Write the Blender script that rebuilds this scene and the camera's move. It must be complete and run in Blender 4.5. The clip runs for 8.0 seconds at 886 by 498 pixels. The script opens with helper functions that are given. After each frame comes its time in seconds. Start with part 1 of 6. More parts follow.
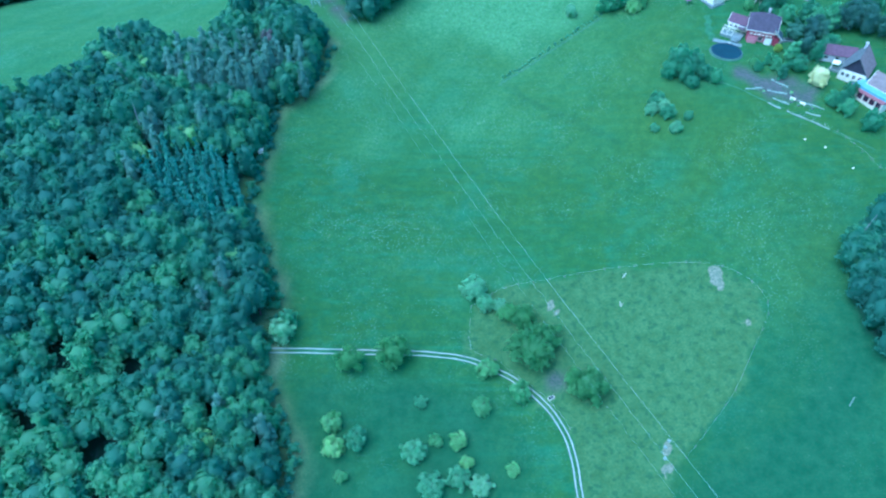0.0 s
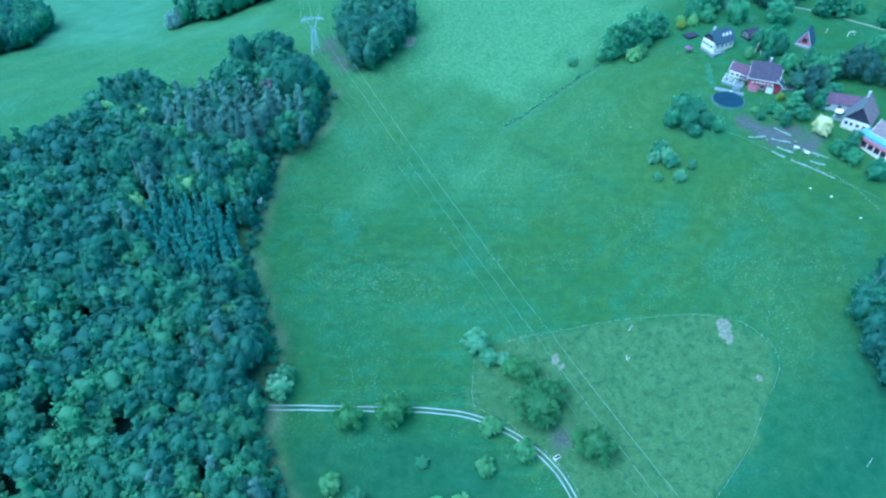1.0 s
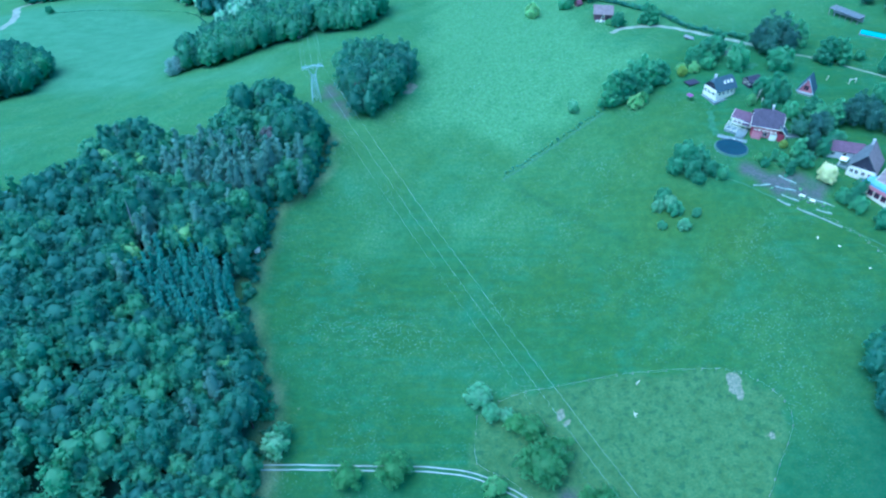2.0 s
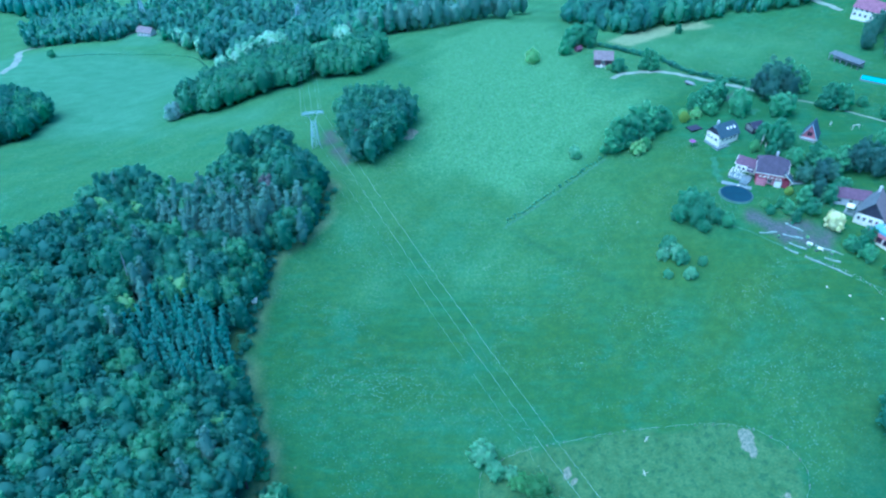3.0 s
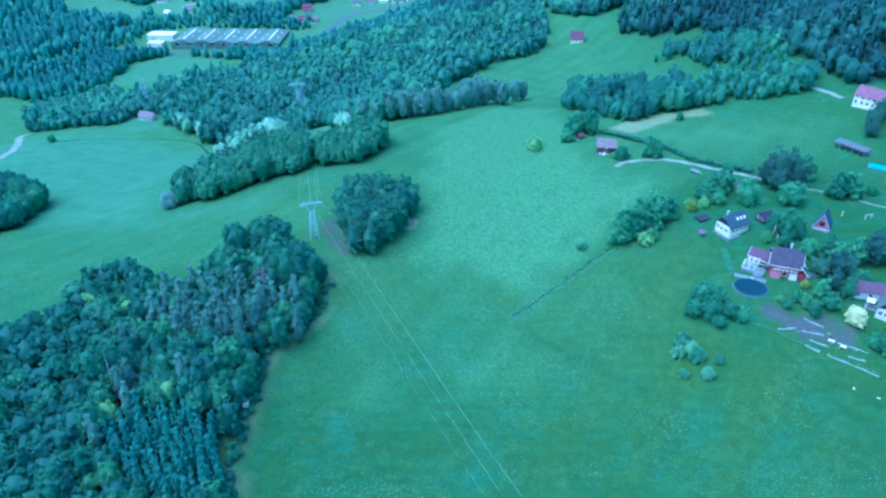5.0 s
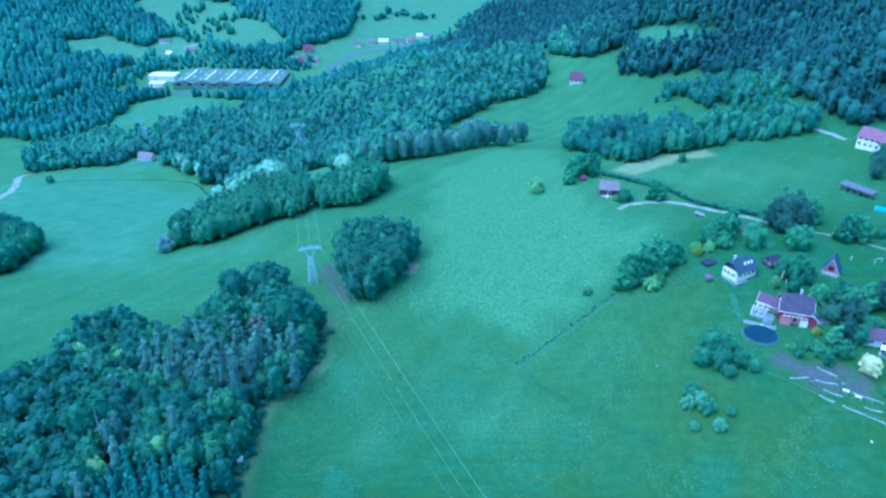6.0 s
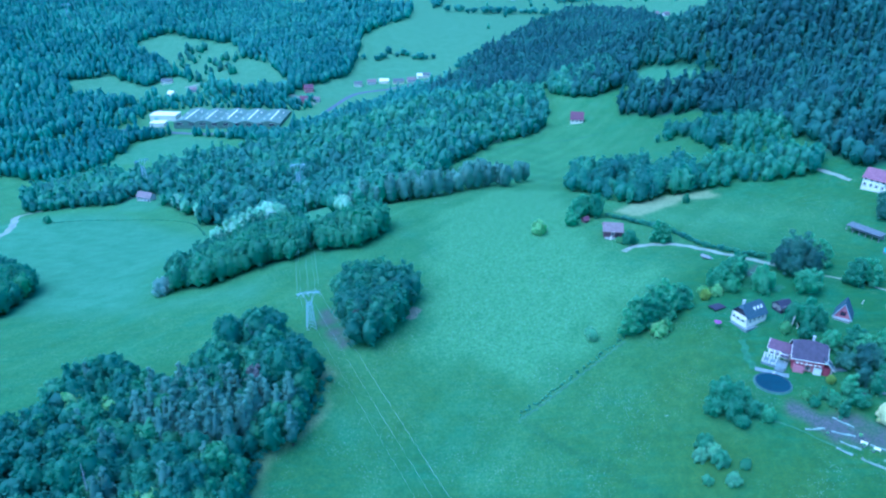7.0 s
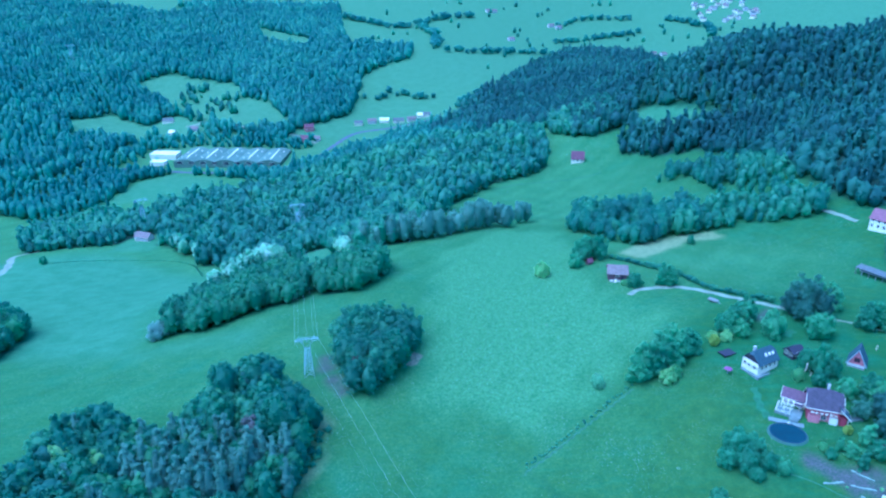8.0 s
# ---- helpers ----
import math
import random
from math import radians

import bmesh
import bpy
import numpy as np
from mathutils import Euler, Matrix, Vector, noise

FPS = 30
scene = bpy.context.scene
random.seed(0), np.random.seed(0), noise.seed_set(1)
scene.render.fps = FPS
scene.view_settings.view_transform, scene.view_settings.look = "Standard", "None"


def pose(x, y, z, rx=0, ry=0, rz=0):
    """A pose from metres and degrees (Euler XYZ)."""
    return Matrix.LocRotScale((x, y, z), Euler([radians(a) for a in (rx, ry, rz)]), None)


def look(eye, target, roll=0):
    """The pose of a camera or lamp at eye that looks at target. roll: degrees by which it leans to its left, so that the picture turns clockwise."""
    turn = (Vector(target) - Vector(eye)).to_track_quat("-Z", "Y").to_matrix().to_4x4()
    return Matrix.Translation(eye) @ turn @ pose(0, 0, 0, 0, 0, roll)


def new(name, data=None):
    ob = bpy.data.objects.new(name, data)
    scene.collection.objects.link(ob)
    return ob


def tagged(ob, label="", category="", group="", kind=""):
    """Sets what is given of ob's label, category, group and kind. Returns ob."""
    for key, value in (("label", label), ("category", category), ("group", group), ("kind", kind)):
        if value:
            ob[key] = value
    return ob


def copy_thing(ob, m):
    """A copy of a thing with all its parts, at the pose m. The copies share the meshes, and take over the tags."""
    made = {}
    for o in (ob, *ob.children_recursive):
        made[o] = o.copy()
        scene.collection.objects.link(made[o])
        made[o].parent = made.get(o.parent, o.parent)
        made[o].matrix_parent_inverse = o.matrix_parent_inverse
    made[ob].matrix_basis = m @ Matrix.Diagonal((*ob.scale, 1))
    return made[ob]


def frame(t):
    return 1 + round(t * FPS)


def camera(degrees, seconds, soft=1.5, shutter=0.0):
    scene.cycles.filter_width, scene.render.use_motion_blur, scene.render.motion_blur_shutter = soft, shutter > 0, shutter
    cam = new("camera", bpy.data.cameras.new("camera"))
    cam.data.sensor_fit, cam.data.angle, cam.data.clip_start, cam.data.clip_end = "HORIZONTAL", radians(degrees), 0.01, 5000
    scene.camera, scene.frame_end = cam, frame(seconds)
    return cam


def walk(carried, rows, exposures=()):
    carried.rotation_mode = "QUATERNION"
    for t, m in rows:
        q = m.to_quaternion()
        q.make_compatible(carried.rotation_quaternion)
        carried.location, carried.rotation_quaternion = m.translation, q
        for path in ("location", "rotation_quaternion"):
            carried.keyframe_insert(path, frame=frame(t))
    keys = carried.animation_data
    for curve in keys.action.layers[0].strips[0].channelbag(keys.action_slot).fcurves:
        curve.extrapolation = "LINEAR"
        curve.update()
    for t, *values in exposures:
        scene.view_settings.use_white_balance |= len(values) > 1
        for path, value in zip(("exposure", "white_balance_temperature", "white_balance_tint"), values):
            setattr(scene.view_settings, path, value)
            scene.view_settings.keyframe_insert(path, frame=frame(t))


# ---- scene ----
cam = camera(63.5, 8.0, 2.3)
METRES, EYE, TILT, LEAN, TURN = 50.0, 155.0, -46.5, 0.0, 0.0
ROWS = [
    (0.0, 0.0, 0.0, 0.0, 0.0, 0.0, -0.0),
    (0.5, -0.0079, 0.0417, 0.0447, -0.04, 1.48, 0.03),
    (1.0, -0.018, 0.0843, 0.0863, -0.11, 3.01, 0.07),
    (1.5, -0.0267, 0.1261, 0.1298, -0.17, 4.51, 0.1),
    (3.0, -0.0495, 0.2517, 0.2665, -0.29, 8.92, 0.22),
    (3.5, -0.0548, 0.2943, 0.311, -0.31, 10.41, 0.26),
    (4.0, -0.0635, 0.3372, 0.3547, -0.35, 11.9, 0.29),
    (4.5, -0.0704, 0.38, 0.3993, -0.38, 13.37, 0.31),
    (6.0, -0.0894, 0.5074, 0.5358, -0.43, 17.73, 0.42),
    (6.5, -0.096, 0.5508, 0.5818, -0.43, 19.17, 0.46),
    (7.0, -0.1035, 0.5952, 0.6274, -0.44, 20.62, 0.49),
    (7.5, -0.1109, 0.6393, 0.674, -0.45, 22.06, 0.51),
    (8.0, -0.1178, 0.6835, 0.7199, -0.45, 23.54, 0.55),
]
walk(cam, [(t, pose(0, 0, EYE, TILT, LEAN, TURN) @ pose(METRES * x, METRES * y, METRES * z, 90 + pitch, roll, yaw)) for t, x, y, z, yaw, pitch, roll in ROWS],
     exposures=[(0.0, 1.13, 3760, 11), (8.0, 0.99, 3535, 21)])

# ---- light: a dull evening sky, no hard shadows ----
world = bpy.data.worlds.new("evening_sky")
scene.world = world
world.use_nodes = True
sky = world.node_tree.nodes.new("ShaderNodeTexSky")
sky.sky_type, sky.sun_disc = "NISHITA", False
sky.sun_elevation, sky.sun_rotation, sky.dust_density = radians(66), radians(248), 3.0
backg = world.node_tree.nodes["Background"]
backg.inputs["Strength"].default_value = 0.15
world.node_tree.links.new(sky.outputs["Color"], backg.inputs["Color"])
sun = new("sun", bpy.data.lights.new("sun", "SUN"))
sun.data.energy, sun.data.angle, sun.data.color = 0.95, radians(60), (1.0, 0.96, 0.90)
sun.matrix_world = look((-30, -12, 72), (0, 0, 0))

# ---- the lie of the land: broad hills and hollows (x, y, rise, spread) ----
BASE_HEIGHT = 47.84
HILLS = [
    (0, -238.1, -86.9, 309.5), (-595.2, 238.1, -105.6, 357.1), (476.2, 119, 10.1, 309.5), (-297.6, 416.7, -4.5, 154.8), (-416.7, 738.1, -24, 190.5), (-119, 666.7, -22.9, 154.8),
    (-178.6, 904.8, -49, 190.5), (71.4, 571.4, -20, 154.8), (71.4, 357.1, -35.7, 154.8), (-95.2, 238.1, 66.3, 166.7), (261.9, 500, 11, 142.9), (452.4, 666.7, 37.3, 214.3),
    (285.7, 857.1, -39.6, 178.6), (-59.5, 1131, -5.6, 238.1), (-416.7, 1190.5, -27.9, 261.9), (-833.3, 1547.6, -29.2, 381), (-238.1, 1547.6, -26.1, 309.5), (416.7, 1428.6, -91.2, 309.5),
    (0, 2023.8, 23.9, 428.6), (1071.4, 1547.6, 3.3, 452.4), (-833.3, 833.3, -67.6, 309.5), (773.8, 833.3, 58.1, 309.5), (178.6, 1011.9, -31.2, 190.5), (-1666.7, 1785.7, 80.4, 500),
    (1309.5, 2142.9, 51.7, 535.7),
]
SPURS = [
    (252.4, 494, 40.2), (234.5, 636.9, 15.6), (150, 681, -10.7), (116.7, 542.9, -34.9), (47.6, 559.5, 19.5), (-59.5, 547.6, 9.5),
    (-107.1, 482.1, -30.2), (-256, 511.9, 3.9), (-238.1, 702.4, 2.1), (-142.9, 821.4, -8.8), (23.8, 714.3, 13.9), (-250, 1023.8, 15),
    (-71.4, 988.1, -13), (345.2, 678.6, -22.5), (428.6, 738.1, 6.4), (297.6, 571.4, -80), (273.8, 678.6, 68.2), (-345.2, 619, -15.2),
    (178.6, 392.9, 0.5), (-35.7, 410.7, 20.7), (83.3, 404.8, 0), (595.2, 1071.4, -46.4), (0, 892.9, -7.6), (-357.1, 738.1, -7.6),
    (-381, 1011.9, -15.7), (-273.8, 857.1, -3.9), (0, 0, -12.1), (-238.1, 0, 24.5), (-190.5, 345.2, -5.6), (309.5, 357.1, -2.4),
    (238.1, 833.3, -2.9), (392.9, 535.7, 10.2), (-154.8, 416.7, -12.5),
]
SWELLS = [
    (-119, 95.2, -2.5), (-53.6, 83.3, -5.2), (0, 101.2, -5.4), (47.6, 101.2, -8.8), (101.2, 101.2, -2), (-131, 160.7, -4.2),
    (-71.4, 160.7, -4.9), (-17.9, 166.7, -11.7), (35.7, 166.7, -8.3), (89.3, 154.8, 4.3), (-119, 220.2, -3.6), (-53.6, 214.3, -4.4),
    (0, 220.2, -5.2), (53.6, 214.3, 0.2), (113.1, 196.4, -9.3), (-131, 297.6, -13.2), (-53.6, 279.8, -1.8), (0, 285.7, -5.5),
    (59.5, 273.8, -2.5), (119, 250, 9.2), (119, 309.5, 2), (71.4, 345.2, 4.9), (0, 345.2, -4.8), (166.7, 321.4, -0),
]


def ground(x, y):
    """Height of the land at x, y (numbers or arrays)."""
    z = BASE_HEIGHT + 0.0 * x
    for cx, cy, rise, spread in HILLS:
        z = z + rise * np.exp(-((x - cx) ** 2 + (y - cy) ** 2) / (2 * spread * spread))
    for cx, cy, rise in SPURS:
        z = z + rise * np.exp(-((x - cx) ** 2 + (y - cy) ** 2) / (2 * 89.3 ** 2))
    for cx, cy, rise in SWELLS:
        z = z + rise * np.exp(-((x - cx) ** 2 + (y - cy) ** 2) / (2 * 50.0 ** 2))
    return z


def inside(poly, x, y):
    """Which of the points x, y lie in the polygon."""
    x, y = np.asarray(x, float), np.asarray(y, float)
    hit = np.zeros(x.shape, bool)
    for (ax, ay), (bx, by) in zip(poly, poly[1:] + poly[:1]):
        if ay != by:
            hit ^= ((ay > y) != (by > y)) & (x < (bx - ax) * (y - ay) / (by - ay) + ax)
    return hit


def edge_distance(line, x, y, closed=True):
    """Distance of the points x, y from a line of corners."""
    best = np.full(np.shape(x), 1e9)
    for (ax, ay), (bx, by) in zip(line, line[1:] + line[:1] if closed else line[1:]):
        dx, dy = bx - ax, by - ay
        k = np.clip(((x - ax) * dx + (y - ay) * dy) / max(dx * dx + dy * dy, 1e-9), 0, 1)
        best = np.minimum(best, np.hypot(x - ax - k * dx, y - ay - k * dy))
    return best


def wobble(x, y, size, seed=0.0):
    """A smooth field of about -1 to 1 with bumps of that size."""
    a, b = x / size + seed, y / size - seed
    return (np.sin(2.1 * a + 1.3 * np.sin(1.7 * b)) + np.sin(1.9 * b + 1.1 * np.sin(2.3 * a + 0.7)) + np.sin(3.7 * a - 2.9 * b)) / 3


# ---- plan of the land: woods, meadows, fields ----
FOREST = [(-41.5, 238), (-45, 220), (-56, 209.5), (-58.5, 199), (-58.5, 187), (-60.5, 171.5), (-58.5, 159.5), (-53.5, 145), (-49, 135.5), (-47.5, 127.5), (-49, 118), (-46.5, 105),
          (-41.5, 94), (-38, 88), (-39.5, 71.5), (-39.5, 50), (-165, 50), (-168, 178.5), (-150, 196.5), (-130, 204), (-122, 214), (-125, 227.5), (-120, 233), (-106, 237),
          (-95.7, 229), (-82, 233.5), (-78.5, 245), (-71.5, 254), (-64, 262.5), (-56, 256), (-53.5, 248)]
SPRUCE_STAND = [(-94, 166.5), (-85.5, 180), (-64.5, 176), (-60.5, 159.5), (-66.5, 149), (-80, 152.5)]
PINE_STAND = [(-95, 209.5), (-88, 220), (-69, 226), (-46, 222), (-45, 210.5), (-64.5, 202.5), (-84.5, 202.5)]
GAPS = [(-145.1, 199.3, 5.5), (-114.5, 169, 3.6), (-107, 124, 3.0), (-95, 106, 3.0), (-81, 102.5, 4.2), (-101, 90.5, 3.6), (-81, 83.5, 2.8), (-107, 116.5, 2.8), (-100, 120, 2.8)]
COPSE = [(-38, 254), (-28, 252.5), (-19, 261), (-15.5, 276), (-10.5, 283.5), (-21.5, 296.5), (-40.5, 293), (-44, 277.5)]
STRIP_WOOD = [(-120, 312), (-106, 306), (-89.5, 312), (-76, 318), (-65.5, 319), (-59.5, 328.5), (-66.5, 357), (-85.5, 371.5), (-100, 364.5), (-109.5, 345), (-122.5, 327.5)]
POPLARS = [(-53.5, 322.5), (-47.5, 324), (-35.5, 328.5), (-27.5, 343), (-26, 359.5), (-39.5, 364.5), (-52.5, 352.5), (-62, 333.5)]
WEST_WOOD = [(-191.5, 341.5), (-187, 314.5), (-188, 300), (-238, 274), (-268, 357), (-240.5, 390.5), (-203.5, 355)]
EAST_WOOD = [(112, 140.5), (128.5, 155), (178.5, 166.5), (178.5, 71.5), (116.5, 100), (110.5, 114.5), (110.5, 127.5)]
RIDGE_WOOD = [(-62, 399), (-38, 389.5), (-14.5, 396.5), (-14.5, 444), (18, 520), (40.5, 555), (82, 584.5), (85.5, 619), (93, 678.5), (47.5, 702.5), (-24, 714.5), (-83.5, 720), (-119, 714.5),
              (-145, 684.5), (-190.5, 678.5), (-234.5, 676), (-255, 633.5), (-315.5, 689.5), (-330, 646.5), (-352.5, 606), (-310.5, 537), (-278.5, 534.5), (-240.5, 534.5), (-221.5, 538),
              (-180, 509.5), (-160.5, 478.5), (-144, 471.5), (-114.5, 476), (-89.5, 443)]
HILL_WOOD = [(133.5, 589.5), (160.5, 559.5), (183.5, 544), (194, 502.5), (195, 435.5), (194, 390.5), (209.5, 370), (285.5, 357), (420, 560), (450, 785), (427.5, 774), (300, 726),
             (244, 726), (203.5, 726), (166.5, 762), (131, 762), (113, 714.5), (112, 643), (130, 626), (152.5, 627.5)]
CLEARING = [(157, 651), (184.5, 634.5), (216.5, 596.5), (219, 578.5), (176, 601), (152.5, 627.5)]
BELT = [(97.5, 714.5), (95, 666.5), (113, 639.5), (131, 631), (152.5, 638), (151, 714.5)]
FIELD_ROW = [(64, 405), (74, 392), (92, 366), (109, 380), (131, 387), (153, 384), (186, 377), (193, 396), (174, 408), (155, 414), (131, 420), (113, 446), (90, 452), (74, 436)]
SHRUBS = [(139, 503), (156, 492), (157, 440), (171, 420), (191, 415), (196, 463), (184, 494), (162, 531)]
FAR_WOOD = [(-500, 726), (-410.5, 790.5), (-388, 837), (-368, 921.5), (-319, 944), (-191.5, 910.5), (-171.5, 956), (-119, 1006), (-113, 1119), (-147.5, 1207), (-203.5, 1288),
            (-183.5, 1443), (-215.5, 1719), (-476, 1785.5), (-1071.5, 1666.5), (-952.5, 833.5)]
KNOLL = [(-332, 718), (-322.5, 780), (-289.5, 803.5), (-233.5, 780), (-234.5, 707), (-290.5, 710.5)]
FAR_MEADOWS = [[(-451, 1134.5), (-419, 1190.5), (-295, 1119), (-209.5, 1009.5), (-184.5, 949), (-255, 944), (-339.5, 1009.5)],
               [(-738, 1706), (-723, 1794), (-664, 1828), (-538, 1720), (-560, 1660), (-667, 1690)],
               [(-483.5, 978.5), (-440.5, 1016.5), (-362, 964.5), (-356, 927.5), (-451, 922.5)],
               [(-375, 1564.5), (-275, 1482), (-226, 1403.5), (-228.5, 1324), (-305, 1360.5)]]
VALLEY_WOOD = [(-500, 660), (-412, 681), (-360, 673), (-330, 711), (-324, 782), (-290, 806), (-234, 783), (-170, 740), (-150, 700), (-168, 788), (-232, 799), (-328, 815),
               (-361, 816), (-391, 836), (-408, 787), (-500, 726)]
FACTORY_WOOD = [(-470, 860), (-392, 842), (-366, 826), (-345, 846), (-340, 882), (-290, 893), (-180, 884), (-150, 880), (-150, 925), (-190, 915), (-318, 948), (-366, 925), (-386, 840), (-470, 800)]
FAR_WOOD_EAST = [(-546, 1763), (-218, 1745), (-162, 1382), (-43, 1356), (-44, 1274), (-115, 1160), (-112, 1062), (-128, 1004), (-150, 972), (-170, 940), (-194, 968), (-229, 1020), (-272, 1049),
                 (-300, 1120), (-308, 1228), (-322, 1377), (-372, 1537)]
EAST_MEADOWS = [[(-364, 1548), (-304, 1388), (-214, 1347), (-230, 1433), (-284, 1473)], [(-288, 1240), (-256, 1275), (-200, 1225), (-180, 1130), (-209, 1085), (-255, 1135)]]
VALLEY_GAP = [(93, 683), (40, 712), (-8, 760), (-8, 890), (10, 930), (50, 1060), (120, 1180), (200, 1320), (250, 1430), (320, 1455), (388, 1373), (345, 1190), (271, 1085), (190, 770), (131, 762), (113, 716)]
HAMLET = [(-378, 975), (-365, 1008), (-345, 1006), (-292, 966), (-296, 930), (-322, 922), (-345, 925)]
VALLEY_TREES = [(153.5, 1249), (238, 1414.5), (303.5, 1334.5), (397.5, 1349), (340.5, 1187), (235.5, 1108.5), (147.5, 1069)]
PASTURE = [(8.5, 135.5), (19, 141.5), (37, 144), (53.5, 145), (76, 143), (85.5, 138), (90.5, 131), (90.5, 124), (84.5, 114.5), (77.5, 103.5), (68, 93), (62, 87), (57, 81), (56, 65.5),
           (34.5, 65.5), (34.5, 90.5), (33.5, 99), (22.5, 108.5), (14.5, 116.5), (7, 121.5)]
FLOWER_MEADOW = [(-18, 262), (-14, 290), (-12, 320), (-10, 370), (30, 420), (62, 405), (71.5, 310.5), (107, 299), (93, 285.5), (60.5, 255), (27.5, 228.5), (13, 235.5), (-15.5, 252.5)]
PADDOCK = [(-84, 404), (-85, 446), (-68, 441), (-57, 380), (-60, 362), (-73, 366)]
FARMYARD = [(-238, 520), (-236, 556), (-216, 560), (-206, 545), (-208, 516)]
STRAW = [(77.3, 359.7), (95.4, 375.4), (117.7, 387), (135.1, 386), (139.3, 374), (118.6, 370.7), (101.4, 356.6), (91, 347.1)]
WEST_FIELD = [(-190.5, 297.5), (-131, 285.5), (-71.5, 280), (-65.5, 312), (-119, 307), (-131, 357), (-119, 416.5), (-143, 458.5), (-238, 524), (-309.5, 524), (-357, 452.5), (-262, 393)]
TRACK = [(-52.5, 116.5), (-39.5, 118), (-26, 119), (-8.5, 120), (5, 119), (12, 116.5), (20, 112), (27.5, 105), (32, 97.5), (34, 90.5), (34.5, 83.5), (34.5, 74), (32, 53.5)]

# ---- materials ----


def material(name, roughness=0.7, metallic=0.0, specular=0.3):
    mat = bpy.data.materials.new(name)
    mat.use_nodes = True
    shader = mat.node_tree.nodes["Principled BSDF"]
    shader.inputs["Roughness"].default_value = roughness
    shader.inputs["Metallic"].default_value = metallic
    shader.inputs["Specular IOR Level"].default_value = specular
    return mat, mat.node_tree.nodes, mat.node_tree.links, shader


def noise_node(nodes, links, scale, detail=4.0, vector=None, rough=0.55):
    n = nodes.new("ShaderNodeTexNoise")
    n.inputs["Scale"].default_value, n.inputs["Detail"].default_value, n.inputs["Roughness"].default_value = scale, detail, rough
    if vector is not None:
        links.new(vector, n.inputs["Vector"])
    return n.outputs["Fac"]


def ramp(nodes, links, fac, stops):
    r = nodes.new("ShaderNodeValToRGB")
    while len(r.color_ramp.elements) < len(stops):
        r.color_ramp.elements.new(0.5)
    for e, (place, colour) in zip(r.color_ramp.elements, stops):
        e.position, e.color = place, (*colour, 1)
    links.new(fac, r.inputs["Fac"])
    return r.outputs["Color"]


def mix(nodes, links, fac, a, b, blend="MIX"):
    m = nodes.new("ShaderNodeMix")
    m.data_type, m.blend_type = "RGBA", blend
    for value, socket in ((fac, m.inputs[0]), (a, m.inputs[6]), (b, m.inputs[7])):
        if isinstance(value, (int, float)):
            socket.default_value = value
        elif isinstance(value, tuple):
            socket.default_value = (*value, 1)
        else:
            links.new(value, socket)
    return m.outputs[2]


def maths(nodes, links, op, a, b=0.0):
    m = nodes.new("ShaderNodeMath")
    m.operation = op
    for value, socket in ((a, m.inputs[0]), (b, m.inputs[1])):
        if isinstance(value, (int, float)):
            socket.default_value = value
        else:
            links.new(value, socket)
    return m.outputs[0]


def bump(nodes, links, shader, height, strength, distance):
    b = nodes.new("ShaderNodeBump")
    b.inputs["Strength"].default_value, b.inputs["Distance"].default_value = strength, distance
    links.new(height, b.inputs["Height"])
    links.new(b.outputs["Normal"], shader.inputs["Normal"])


def plain(name, colour, roughness=0.7, vary=0.25, scale=1.5, metallic=0.0, specular=0.3, fine=9.0):
    """A surface of one colour with stains and grain at two scales."""
    mat, nodes, links, shader = material(name, roughness, metallic, specular)
    where = nodes.new("ShaderNodeTexCoord").outputs["Object"]
    stain = noise_node(nodes, links, scale, 5, where)
    grain = noise_node(nodes, links, scale * fine, 3, where)
    dark = tuple(c * (1 - vary) for c in colour)
    pale = tuple(min(1.0, c * (1 + 0.5 * vary)) for c in colour)
    col = ramp(nodes, links, stain, [(0.3, dark), (0.7, pale)])
    col = mix(nodes, links, maths(nodes, links, "MULTIPLY", grain, 0.5 * vary), col, tuple(c * 0.5 for c in colour))
    links.new(col, shader.inputs["Base Color"])
    bump(nodes, links, shader, grain, 0.3, 0.02)
    return mat


def foliage(name, dark, middle, light, joined=False):
    """Leaves: each tree has its own shade, each clump a little of its own."""
    mat, nodes, links, shader = material(name, 0.7, 0.0, 0.22)
    if joined:
        tree = nodes.new("ShaderNodeAttribute")
        tree.attribute_name = "tint"
        tree = tree.outputs["Fac"]
    else:
        tree = nodes.new("ShaderNodeObjectInfo").outputs["Random"]
    leaf = nodes.new("ShaderNodeNewGeometry").outputs["Random Per Island"]
    fac = maths(nodes, links, "ADD", maths(nodes, links, "MULTIPLY", tree, 0.8), maths(nodes, links, "MULTIPLY", leaf, 0.2))
    col = ramp(nodes, links, fac, [(0.1, dark), (0.5, middle), (0.92, light)])
    where = nodes.new("ShaderNodeTexCoord").outputs["Object"]
    patch = noise_node(nodes, links, 0.9, 3, where)
    col = mix(nodes, links, maths(nodes, links, "MULTIPLY", patch, 0.2), col, dark)
    links.new(col, shader.inputs["Base Color"])
    through_leaf = nodes.new("ShaderNodeBsdfTranslucent")
    links.new(col, through_leaf.inputs["Color"])
    both = nodes.new("ShaderNodeMixShader")
    both.inputs[0].default_value = 0.5
    links.new(shader.outputs[0], both.inputs[1]), links.new(through_leaf.outputs[0], both.inputs[2])
    links.new(both.outputs[0], nodes["Material Output"].inputs["Surface"])
    return mat


